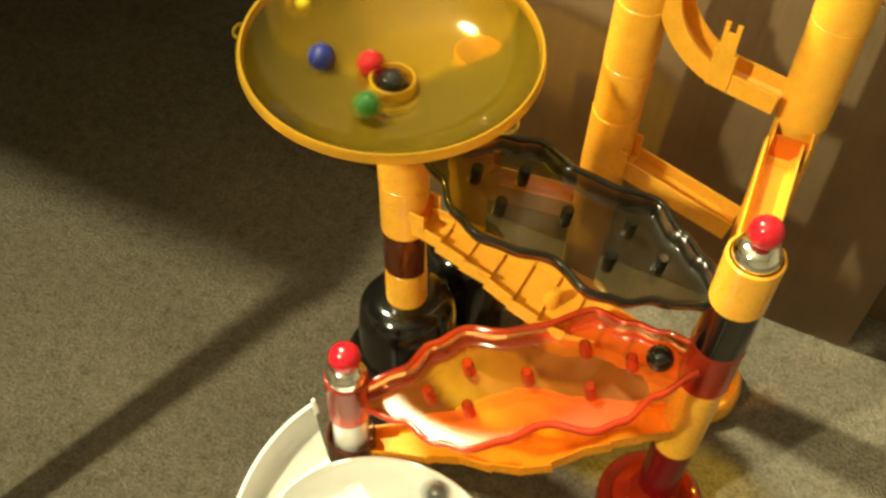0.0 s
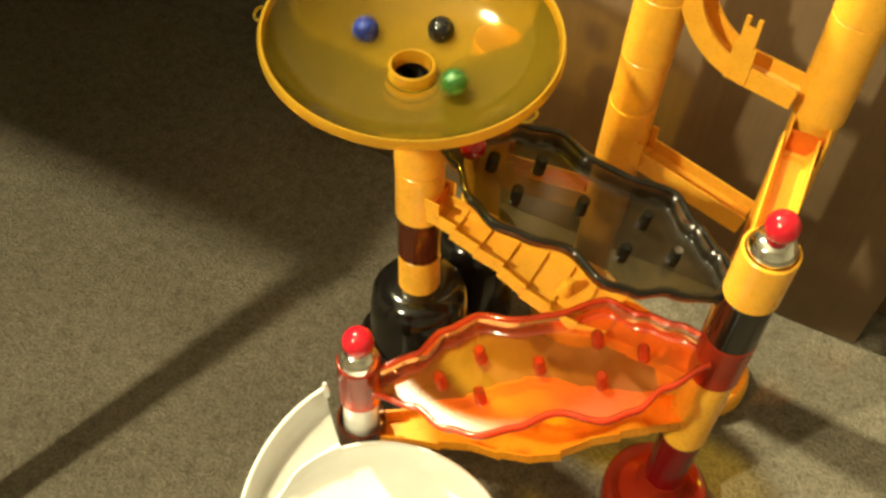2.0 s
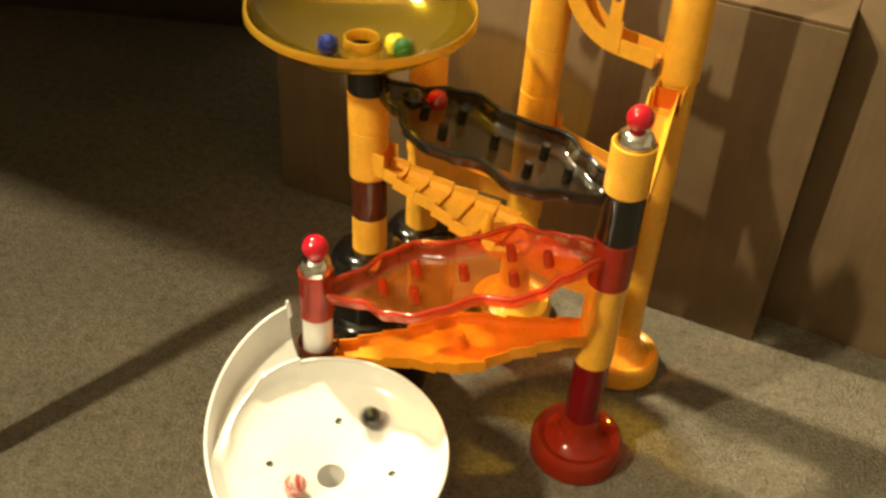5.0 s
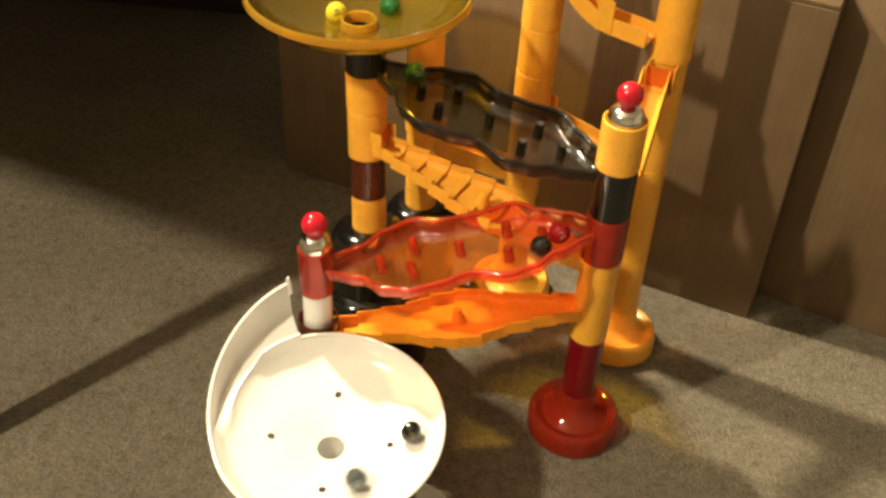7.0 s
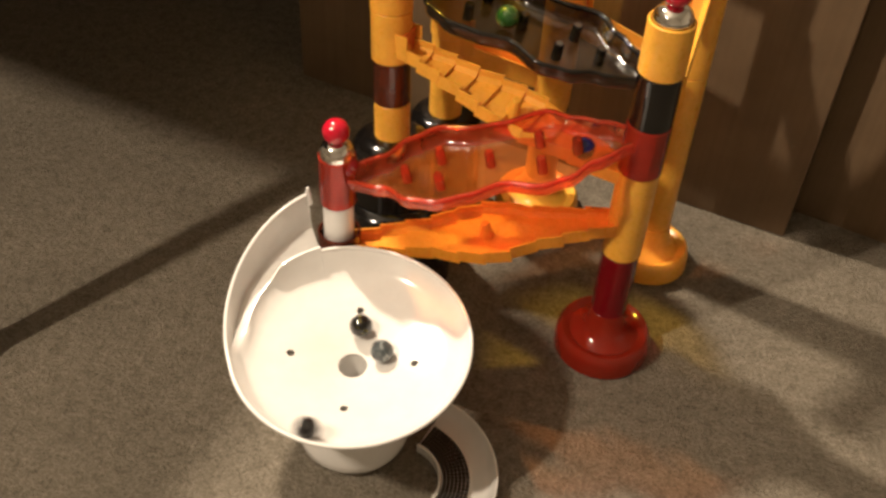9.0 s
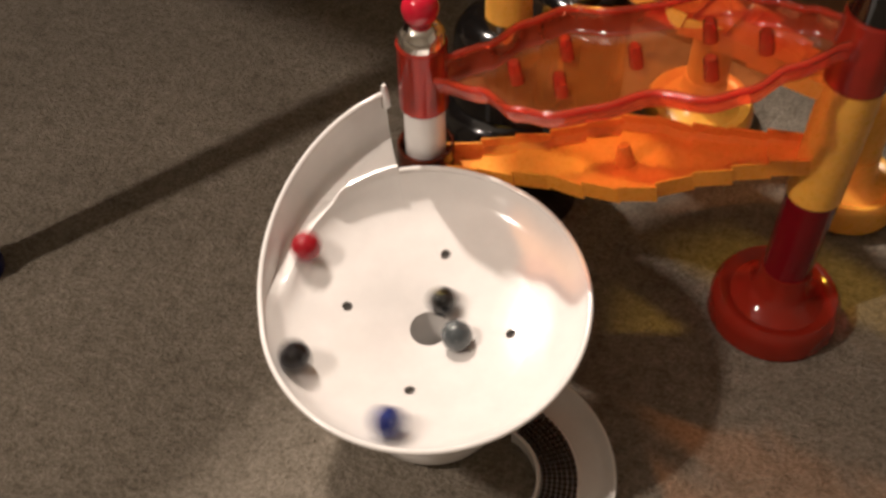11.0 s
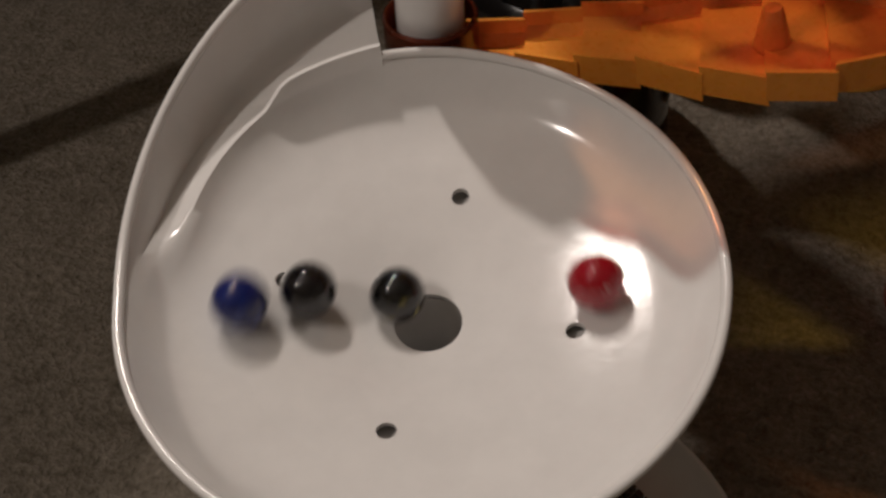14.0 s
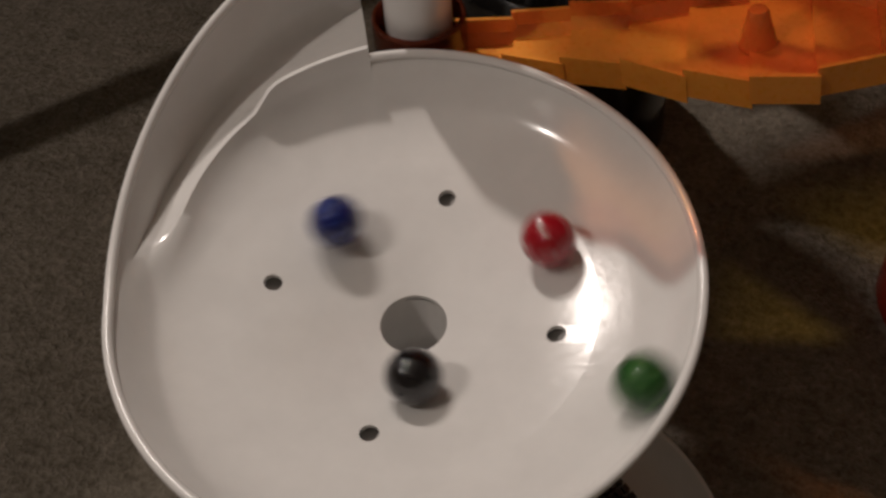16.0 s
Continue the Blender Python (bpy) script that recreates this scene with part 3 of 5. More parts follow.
# ---- the big yellow slide tower ----
def loop_slide():
    """A curved chute that bends down from above to the right tower."""
    ob = thing("curved_chute", (0, 0, 0), "orange-yellow curved half-pipe chute with a forked clip", "marble run chute")
    d, e = Vector((0.1172, 0.2897, 0)), Vector((0.2217, 0.2341, 0))
    u = (e - d).normalized()
    side = Vector((-u.y, u.x, 0))
    pts = []
    top = d + u * 0.028
    for i in range(25):
        a = radians(180 + 90 * i / 24 * 1.0)
        pts.append((top + u * (0.052 + 0.052 * math.cos(a)), 0.378 + 0.054 * math.sin(a)))
    pts += [(top + u * (0.052 + 0.004 * i), 0.324 - 0.0002 * i) for i in range(1, 8)]
    bm = bmesh.new()
    rows = []
    for i, (p, z) in enumerate(pts):
        q, z2 = pts[min(i + 1, len(pts) - 1)]
        r, z1 = pts[max(i - 1, 0)]
        tan = Vector(((q - r).dot(u), z2 - z1)).normalized()
        nrm = Vector((-tan.y, tan.x))
        sec = [(-0.0095, 0.010), (-0.0095, -0.004), (0.0095, -0.004), (0.0095, 0.010), (0.0078, 0.010), (0.0078, 0.0005), (0.004, -0.0025), (-0.004, -0.0025), (-0.0078, 0.0005), (-0.0078, 0.010)]
        rows.append([bm.verts.new(p + u * (nrm.x * b) + side * a + Vector((0, 0, z + nrm.y * b))) for a, b in sec])
    for p, q in zip(rows, rows[1:]):
        for j in range(10):
            bm.faces.new((p[j], p[(j + 1) % 10], q[(j + 1) % 10], q[j]))
    bm.faces.new(rows[0])
    bm.faces.new(rows[-1])
    part("half_pipe", bm, YELLOW, ob, angle=0.6)
    c = top + u * 0.044
    bm = bmesh.new()
    m = Matrix((u, side, Vector((0, 0, 1)))).transposed().to_4x4()
    m.translation = (c.x, c.y, 0)
    box(bm, -0.007, -0.0105, 0.322, 0.007, -0.0085, 0.348, m)
    box(bm, -0.005, -0.0105, 0.348, 0.005, -0.0085, 0.362, m)
    box(bm, -0.005, -0.0105, 0.362, -0.0022, -0.0085, 0.369, m)
    box(bm, 0.0022, -0.0105, 0.362, 0.005, -0.0085, 0.369, m)
    part("fork", bm, YELLOW, ob, smooth=False)
    return ob


# ---- assemble ----
floor()
room()
carton((-0.1440, 0.4720), (0.3650, 0.2890), 0.34, 0.335, "plain brown cardboard box standing on the carpet")
carton((0.3797, 0.3298), (0.9000, 0.1130), 0.34, 0.42, "brown cardboard box beside another box")
low_table()
sofa()

TR, TS = 0.0162, 0.0147
A, B, C, D, E, F = (0.0014, 0.1900), (0.1908, 0.1240), (-0.0278, 0.0985), (0.1255, 0.2930), (0.2315, 0.2365), (0.0335, 0.2820)
A_TOP = (-0.0067, 0.2152)
funnel_tower = column("funnel_tower", A[0], A[1], "striped yellow and black plastic tower on a black foot", [
    ("dome", 0.0375, 0.0500, 0.1420, BLACK, "black plastic foot"), ("dome", 0.0510, 0.0000, 0.0860, BLACK, "wide black plastic skirt"), ("tube", TS, 0.1284, 0.1740, YELLOW, ""), ("tube", TS + 0.0004, 0.1740, 0.2122, BROWN_RED, "dark brown clear ring"),
    ("tube", TR, 0.2122, 0.2545, YELLOW, ""), ("tube", TR + 0.0004, 0.2545, 0.2865, YELLOW, ""), ("tube", TR, 0.2865, 0.3100, BLACK, "dark clear ring")], (-5.1, -1.7))
back_tower = column("back_tower", F[0], F[1], "orange-yellow plastic tower behind, on a black foot", [
    ("dome", 0.036, 0.0000, 0.1126, BLACK, "black plastic foot"), ("tube", TS, 0.1074, 0.1942, YELLOW, ""), ("tube", TR, 0.1942, 0.2552, YELLOW, ""), ("tube", TR, 0.2552, 0.3029, YELLOW, "")])
column("board_tower", B[0], B[1], "yellow, black and red plastic tower with a red knob", [
    ("foot", 0.040, 0.0000, 0.0480, CLEAR_RED, "clear red plastic foot"), ("tube", TS, 0.0471, 0.1118, DEEP_RED, "deep red clear tube"), ("tube", TR - 0.0008, 0.1118, 0.1944, YELLOW, ""),
    ("tube", TR, 0.1944, 0.2367, CLEAR_RED, "clear red ring"), ("tube", TR - 0.0005, 0.2367, 0.2789, BLACK, "dark clear ring"), ("tube", TR, 0.2789, 0.3189, YELLOW, ""),
    ("cap", 0.0135, 0.3178, 0.3299, CHROME, "chrome cap"), ("ball", 0.0094, 0.3286, 0.0, RED, "glossy red knob")])
column("dish_tower", C[0], C[1], "white and clear red tower with a red knob", [
    ("tube", 0.0115, 0.0000, 0.1119, WHITE, ""), ("tube", 0.0165, 0.0906, 0.1246, BROWN_RED, "brown clear sleeve"), ("tube", 0.0118, 0.1119, 0.1573, WHITE, ""), ("tube", 0.0138, 0.1541, 0.1974, CLEAR_RED, "clear red ring"),
    ("cap", 0.0125, 0.1974, 0.2107, CHROME, "chrome cap"), ("ball", 0.0099, 0.2083, 0.0000, RED, "glossy red knob")])
bar_tower = column("bar_tower", D[0], D[1], "tall orange-yellow plastic tower of stacked tubes", [
    ("foot", 0.040, 0.0000, 0.0460, YELLOW, ""), ("tube", TS, 0.0367, 0.1287, YELLOW, ""), ("tube", TR, 0.1287, 0.2051, YELLOW, ""), ("tube", TR + 0.0003, 0.2051, 0.2630, YELLOW, ""), ("tube", TR, 0.2630, 0.3065, YELLOW, ""), ("tube", TR + 0.0003, 0.3065, 0.3571, YELLOW, ""), ("tube", TR, 0.3571, 0.4629, YELLOW, "")], (2.0, 0.5))
slide_tower = column("slide_tower", E[0], E[1], "tall orange-yellow plastic tower with an open slide", [
    ("foot", 0.037, 0.0000, 0.0460, YELLOW, ""), ("tube", TS, 0.0397, 0.2055, YELLOW, ""), ("tube", TS, 0.2055, 0.3055, YELLOW, ""), ("tube", TR, 0.3055, 0.3804, YELLOW, ""), ("tube", TR + 0.0003, 0.3804, 0.4827, YELLOW, "")], (-1.5, 0.0))
pin_board("smoke_pin_board", A_TOP, (0.1892, 0.1280), 0.2830, 0.2560, SMOKE, SMOKE_RIM, "smoky clear plastic pin board with a wavy rim")
pin_board("orange_pin_board", (-0.0255, 0.0895), (0.1915, 0.1165), 0.1715, 0.2185, CLEAR_ORANGE, RIM_ORANGE, "clear orange plastic pin board with a wavy rim")
stair_chute("yellow_stair_chute", (-0.0050, 0.2090), B, 0.2279, 0.1825, YELLOW, "yellow plastic stepped chute between two towers")
stair_chute("orange_stair_chute", (C[0] + 0.001, C[1] - 0.001), (B[0] + 0.001, B[1] - 0.001), 0.1085, 0.1445, ORANGE, "orange plastic stepped chute beside the dish", 1.22)
straight_chute("bar_chute", (D[0] - 0.0125, D[1]), (E[0] - 0.012, E[1] + 0.003), 0.2224, 0.2014, YELLOW, "orange-yellow straight chute between tall towers")
straight_chute("back_chute", F, (D[0] - 0.008, D[1]), 0.1809, 0.1491, YELLOW, "orange-yellow straight chute behind the boards")
straight_chute("slide_chute", (0.2229, 0.2344), (0.2024, 0.1542), 0.2996, 0.2465, YELLOW, "bright yellow slide leading down from the tall tower", 0.0112)
port(funnel_tower, -0.0060, 0.2105, 0.2260, -24, YELLOW)
port(bar_tower, D[0], D[1] - 0.008, 0.2240, -30, YELLOW)
port(slide_tower, E[0] - 0.003, E[1] + 0.004, 0.2930, -107, YELLOW, 0.0120)
port(back_tower, F[0], F[1], 0.1850, 5, YELLOW)
loop_slide()
funnel()
tray_base()
dish()


# ---- marbles ----
def marble(name, dark, light, label, amount=0.62, r=0.0085, scale=90.0):
    n = 24
    bm = lathe([(r * math.sin(math.pi * i / n), -r * math.cos(math.pi * i / n)) for i in range(n + 1)], 40)
    bmesh.ops.remove_doubles(bm, verts=bm.verts[:], dist=1e-6)
    return solo(name, bm, marble_material(name, dark, light, amount, scale), label, "marble", "marbles")


black_swirl_marble = marble("black_swirl_marble", (0.006, 0.006, 0.006), (0.20, 0.17, 0.03), "black glass marble with a thin yellow swirl", 0.64)
grey_glass_marble = marble("grey_glass_marble", (0.06, 0.07, 0.075), (0.22, 0.24, 0.24), "clear grey glass marble", 0.6)
pink_swirl_marble = marble("pink_swirl_marble", (0.42, 0.05, 0.045), (0.75, 0.55, 0.5), "pale red glass marble with white swirls", 0.55)
red_marble = marble("red_marble", (0.30, 0.005, 0.010), (0.6, 0.40, 0.38), "red glass marble with a white swirl", 0.66)
blue_marble = marble("blue_marble", (0.006, 0.014, 0.12), (0.03, 0.05, 0.25), "deep blue glass marble", 0.6)
black_marble = marble("black_marble", (0.007, 0.006, 0.007), (0.10, 0.10, 0.10), "glossy black glass marble", 0.7)
green_marble = marble("green_marble", (0.018, 0.075, 0.012), (0.08, 0.18, 0.05), "green glass marble with paler swirls", 0.6)
yellow_marble = marble("yellow_marble", (0.62, 0.50, 0.02), (0.20, 0.18, 0.02), "yellow glass marble with darker swirls", 0.6)
dark_green_marble = marble("dark_green_marble", (0.01, 0.09, 0.02), (0.05, 0.2, 0.05), "dark green glass marble", 0.62)


def rolled(rows):
    """Poses from seconds and tenths of a millimetre, with a steady roll."""
    return [(t, pose(x / 10000, y / 10000, z / 10000, 330 * t, 130 * t, 0)) for t, x, y, z in rows]


# ---- what moves ----
def motions():
    walk(black_swirl_marble, rolled([
        (0, 1590, 1181, 2204), (0.1, 1543, 1175, 2194), (0.2, 1537, 1201, 2193), (0.3, 1505, 1227, 2187), (0.4, 1432, 1285, 2173), (0.5, 1265, 1325, 2139), (0.6, 1218, 1385, 2130),
        (0.7, 1116, 1428, 2110), (0.8, 965, 1308, 2074), (0.9, 709, 1175, 2016), (1, 506, 1078, 1970), (1.1, 369, 1043, 1940), (1.2, 331, 956, 1930), (1.3, 181, 898, 1896),
        (1.4, 74, 951, 1875), (1.5, -102, 976, 1838), (1.6, -280, 971, 1587), (1.7, -442, 1049, 1218), (1.8, -559, 916, 1214), (1.9, -730, 615, 1201), (2, -752, -4, 1099),
        (2.1, -625, -484, 1058), (2.2, -223, -780, 1030), (2.3, 282, -758, 1032), (2.4, 664, -429, 1064), (2.5, 763, 58, 1109), (2.6, 546, 497, 1140), (2.7, 196, 694, 1152),
        (2.8, -161, 698, 1151), (2.9, -514, 511, 1136), (3, -710, 194, 1109), (3.1, -712, -120, 1068), (3.2, -516, -397, 1014), (3.3, -217, -647, 1001), (3.4, 192, -686, 1009),
        (3.5, 562, -484, 1042), (3.6, 755, -169, 1088), (3.7, 753, 151, 1118), (3.8, 574, 373, 1098), (3.9, 307, 569, 1102), (4, -29, 680, 1124), (4.1, -318, 523, 1088),
        (4.2, -459, 197, 1035), (4.3, -494, -69, 1009), (4.4, -373, -326, 985), (4.5, -132, -474, 970), (4.6, 149, -466, 971), (4.7, 378, -306, 985), (4.8, 481, -48, 1008),
        (4.9, 426, 222, 1034), (5, 232, 417, 1051), (5.1, -34, 473, 1056), (5.2, -286, 374, 1046), (5.3, -442, 155, 1025), (5.4, -451, -112, 998), (5.5, -314, -339, 977),
        (5.6, -76, -452, 965), (5.7, 184, -417, 968), (5.8, 380, -246, 984), (5.9, 450, 2, 1006), (6, 372, 247, 1028), (6.1, 175, 408, 1043), (6.2, -77, 434, 1044),
        (6.3, -307, 301, 1030), (6.4, -353, 55, 984), (6.5, -163, -246, 941), (6.6, 168, -346, 959), (6.7, 460, -347, 1002), (6.8, 618, -209, 1032), (6.9, 665, -76, 1051),
        (7, 598, 63, 1045), (7.1, 416, 79, 1004), (7.2, 26, 54, 902), (7.3, -269, -180, 954), (7.4, -364, -360, 985), (7.5, -291, -456, 985), (7.6, -95, -348, 954),
        (7.7, 162, -187, 935), (7.8, 325, 80, 981), (7.9, 256, 320, 1026), (8, 92, 383, 1029), (8.1, -112, 277, 991), (8.2, -182, -80, 925), (8.3, -113, -182, 919),
        (8.4, -8, -222, 918), (8.5, 106, -203, 922), (8.6, 200, -127, 932), (8.7, 244, -12, 945), (8.8, 224, 115, 959), (8.9, 142, 217, 972), (9, 15, 266, 978),
        (9.1, -122, 246, 979), (9.2, -235, 156, 973), (9.3, -289, 20, 963), (9.4, -267, -130, 951), (9.5, -171, -252, 941), (9.6, -24, -311, 938), (9.7, 137, -289, 943),
        (9.8, 269, -187, 954), (9.9, 333, -29, 971), (10, 311, 143, 990), (10.1, 203, 285, 1005), (10.2, 35, 356, 1014), (10.3, -153, 321, 1011), (10.4, -265, 84, 964),
        (10.5, -111, -182, 922), (10.6, 196, -222, 945), (10.7, 409, -182, 989), (10.8, 469, -45, 1006), (10.9, 367, 90, 993), (11, 47, 134, 925), (11.1, -271, -13, 953),
        (11.2, -305, -180, 963), (11.3, -144, -258, 942), (11.4, 126, -180, 926), (11.5, 271, 17, 957), (11.6, 216, 186, 978), (11.7, 30, 188, 949), (11.8, -128, -41, 908),
        (11.9, -21, -262, 929), (12, 128, -279, 942), (12.1, 246, -147, 947), (12.2, 258, 70, 960), (12.3, 96, 197, 957), (12.4, -127, 96, 927), (12.5, -115, -154, 919),
        (12.6, 70, -242, 929), (12.7, 224, -137, 938), (12.8, 202, 65, 942), (12.9, -40, 167, 937), (13, -190, 6, 930), (13.1, -51, -166, 912), (13.2, 188, -138, 928),
        (13.3, 268, 16, 953), (13.4, 122, 149, 943), (13.5, -125, 50, 915), (13.6, -104, -159, 918), (13.7, 67, -196, 919), (13.8, 173, -47, 921), (13.9, 92, 112, 925),
        (14, -100, 27, 904), (14.1, -12, -160, 907), (14.2, 159, -97, 918), (14.3, 160, 63, 928), (14.4, -26, 116, 916), (14.5, -103, -83, 904), (14.6, 65, -167, 912),
        (14.7, 168, -52, 918), (14.8, 52, 98, 912), (14.9, -120, 14, 909), (15, -13, -128, 901), (15.1, 157, -64, 917), (15.2, 116, 95, 924), (15.3, 26, -56, 891),
        (15.38, 10, 10, 840), (15.44, 0, 0, 700), (15.5, 0, 0, 430), (16, 0, 0, 430),
    ]))
    walk(grey_glass_marble, rolled([
        (0, 322, 666, 1137), (0.1, -144, 724, 1142), (0.2, -550, 489, 1119), (0.3, -731, 59, 1078), (0.4, -618, -393, 1035), (0.5, -256, -684, 1007), (0.6, 207, -698, 1005), (0.7, 584, -430, 1030), (0.8, 724, 9, 1071), (0.9, 571, 442, 1112), (1, 189, 694, 1135), (1.1, -168, 698, 1135), (1.2, -480, 531, 1119), (1.3, -673, 236, 1090), (1.4, -702, -115, 1057), (1.5, -560, -436, 1026), (1.6, -282, -648, 1005), (1.7, 62, -702, 1000), (1.8, 390, -585, 1010), (1.9, 620, -327, 1034), (2, 699, 10, 1066), (2.1, 607, 342, 1097), (2.2, 368, 589, 1120), (2.3, 37, 623, 1098), (2.4, -243, 555, 1086), (2.5, -423, 371, 1068), (2.6, -496, 48, 1022), (2.7, -473, -267, 1001),
        (2.8, -256, -524, 984), (2.9, 95, -609, 988), (3, 442, -465, 1008), (3.1, 651, -136, 1043), (3.2, 666, 185, 1082), (3.3, 499, 401, 1084), (3.4, 246, 485, 1074),
        (3.5, -21, 397, 1032), (3.6, -259, 80, 963), (3.7, -243, -343, 967), (3.8, -110, -427, 965), (3.9, 54, -458, 967), (4, 229, -426, 974), (4.1, 386, -335, 988),
        (4.2, 506, -191, 1008), (4.3, 531, 129, 1039), (4.4, 353, 422, 1068), (4.5, 32, 553, 1081), (4.6, -305, 467, 1073), (4.7, -526, 195, 1048), (4.8, -542, -157, 1016),
        (4.9, -344, -452, 989), (5, -8, -571, 978), (5.1, 336, -467, 989), (5.2, 551, -177, 1017), (5.3, 551, 187, 1053), (5.4, 334, 481, 1081), (5.5, -18, 589, 1093),
        (5.6, -367, 465, 1082), (5.7, -575, 156, 1053), (5.8, -559, -218, 1018), (5.9, -321, -510, 992), (6, 46, -605, 984), (6.1, 399, -462, 998), (6.2, 599, -134, 1030),
        (6.3, 570, 258, 1072), (6.4, 345, 362, 1051), (6.5, 36, 280, 986), (6.6, -282, 70, 966), (6.7, -369, -203, 978), (6.8, -248, -405, 974), (6.9, -9, -459, 966),
        (7, 258, -376, 974), (7.1, 445, -238, 995), (7.2, 471, -40, 1006), (7.3, 299, 206, 1001), (7.4, 23, 290, 991), (7.5, -208, 123, 956), (7.6, -246, -98, 945),
        (7.7, -54, -290, 941), (7.8, 187, -320, 959), (7.9, 362, -256, 982), (8, 426, -85, 994), (8.1, 305, 172, 993), (8.2, 52, 271, 982), (8.3, -124, 242, 978),
        (8.4, -238, 113, 963), (8.5, -250, -55, 945), (8.6, -160, -190, 929), (8.7, -11, -241, 922), (8.8, 134, -191, 924), (8.9, 215, -67, 934), (9, 204, 75, 944),
        (9.1, 112, 178, 952), (9.2, -19, 202, 952), (9.3, -136, 146, 946), (9.4, -197, 33, 935), (9.5, -176, -95, 923), (9.6, -82, -182, 915), (9.7, 46, -195, 914),
        (9.8, 155, -126, 920), (9.9, 200, -5, 932), (10, 161, 118, 943), (10.1, 56, 192, 950), (10.2, -73, 186, 950), (10.3, -107, 68, 913), (10.4, -85, -117, 906),
        (10.5, 95, -125, 910), (10.6, 199, 66, 941), (10.7, 32, 139, 927), (10.8, -85, -4, 900), (10.9, 41, -89, 892), (11, 174, -65, 921), (11.1, 40, 112, 913),
        (11.2, -111, 4, 903), (11.3, 16, -64, 890), (11.4, 143, 16, 916), (11.5, 40, 116, 918), (11.6, -95, 0, 900), (11.7, 28, -96, 892), (11.8, 177, -36, 921),
        (11.9, 26, 74, 906), (12, -102, -18, 900), (12.1, 29, -71, 891), (12.2, 22, -29, 892), (12.32, 10, 10, 840), (12.38, 0, 0, 700), (12.44, 0, 0, 310), (16, 0, 0, 310),
    ]))
    walk(pink_swirl_marble, rolled([
        (0, 321, -672, 1011), (0.1, 536, -517, 1026), (0.2, 684, -296, 1047), (0.3, 744, -37, 1071), (0.4, 710, 226, 1096), (0.5, 585, 461, 1118), (0.6, 386, 637, 1135), (0.7, 138, 732, 1144), (0.8, -127, 734, 1144), (0.9, -488, 410, 1083), (1, -659, 25, 1055), (1.1, -567, -394, 1028), (1.2, -243, -678, 1014), (1.3, 184, -707, 1015),
        (1.4, 537, -469, 1030), (1.5, 675, -64, 1055), (1.6, 552, 338, 1080), (1.7, 223, 584, 1094), (1.8, -184, 587, 1092), (1.9, -516, 348, 1072), (2, -646, -44, 1045),
        (2.1, -518, -437, 1021), (2.2, -181, -673, 1006), (2.3, 232, -652, 1007), (2.4, 550, -387, 1024), (2.5, 647, 9, 1052), (2.6, 496, 378, 1078), (2.7, 300, 540, 1089),
        (2.8, 90, 549, 1084), (2.9, -184, 369, 1035), (3, -304, -5, 966), (3.1, -141, -297, 944), (3.2, -23, -388, 952), (3.3, 142, -427, 965), (3.4, 329, -392, 982),
        (3.5, 500, -271, 1006), (3.6, 427, -7, 998), (3.7, 163, 196, 967), (3.8, -163, 123, 946), (3.9, -322, -48, 967), (4, -380, -161, 981), (4.1, -153, -379, 960),
        (4.2, 176, -272, 947), (4.3, 307, -132, 961), (4.4, 323, 68, 978), (4.5, 222, 238, 993), (4.6, 43, 318, 1000), (4.7, -146, 281, 996), (4.8, -278, 144, 982),
        (4.9, -306, -42, 962), (5, -222, -207, 945), (5.1, -62, -293, 936), (5.2, 117, -271, 937), (5.3, 248, -152, 947), (5.4, 287, 18, 962), (5.5, 220, 177, 975),
        (5.6, 77, 268, 982), (5.7, -90, 259, 980), (5.8, -220, 157, 969), (5.9, -266, 2, 953), (6, -215, -149, 938), (6.1, -88, -242, 927), (6.2, 66, -244, 926),
        (6.3, 196, -136, 933), (6.4, 245, -36, 944), (6.5, 97, 111, 925), (6.6, 18, -72, 890), (6.7, 76, -50, 894), (6.8, 15, -43, 891), (6.86, 10, 10, 840), (6.92, 0, 0, 700),
        (6.98, 0, 0, 190), (16, 0, 0, 190),
    ]))
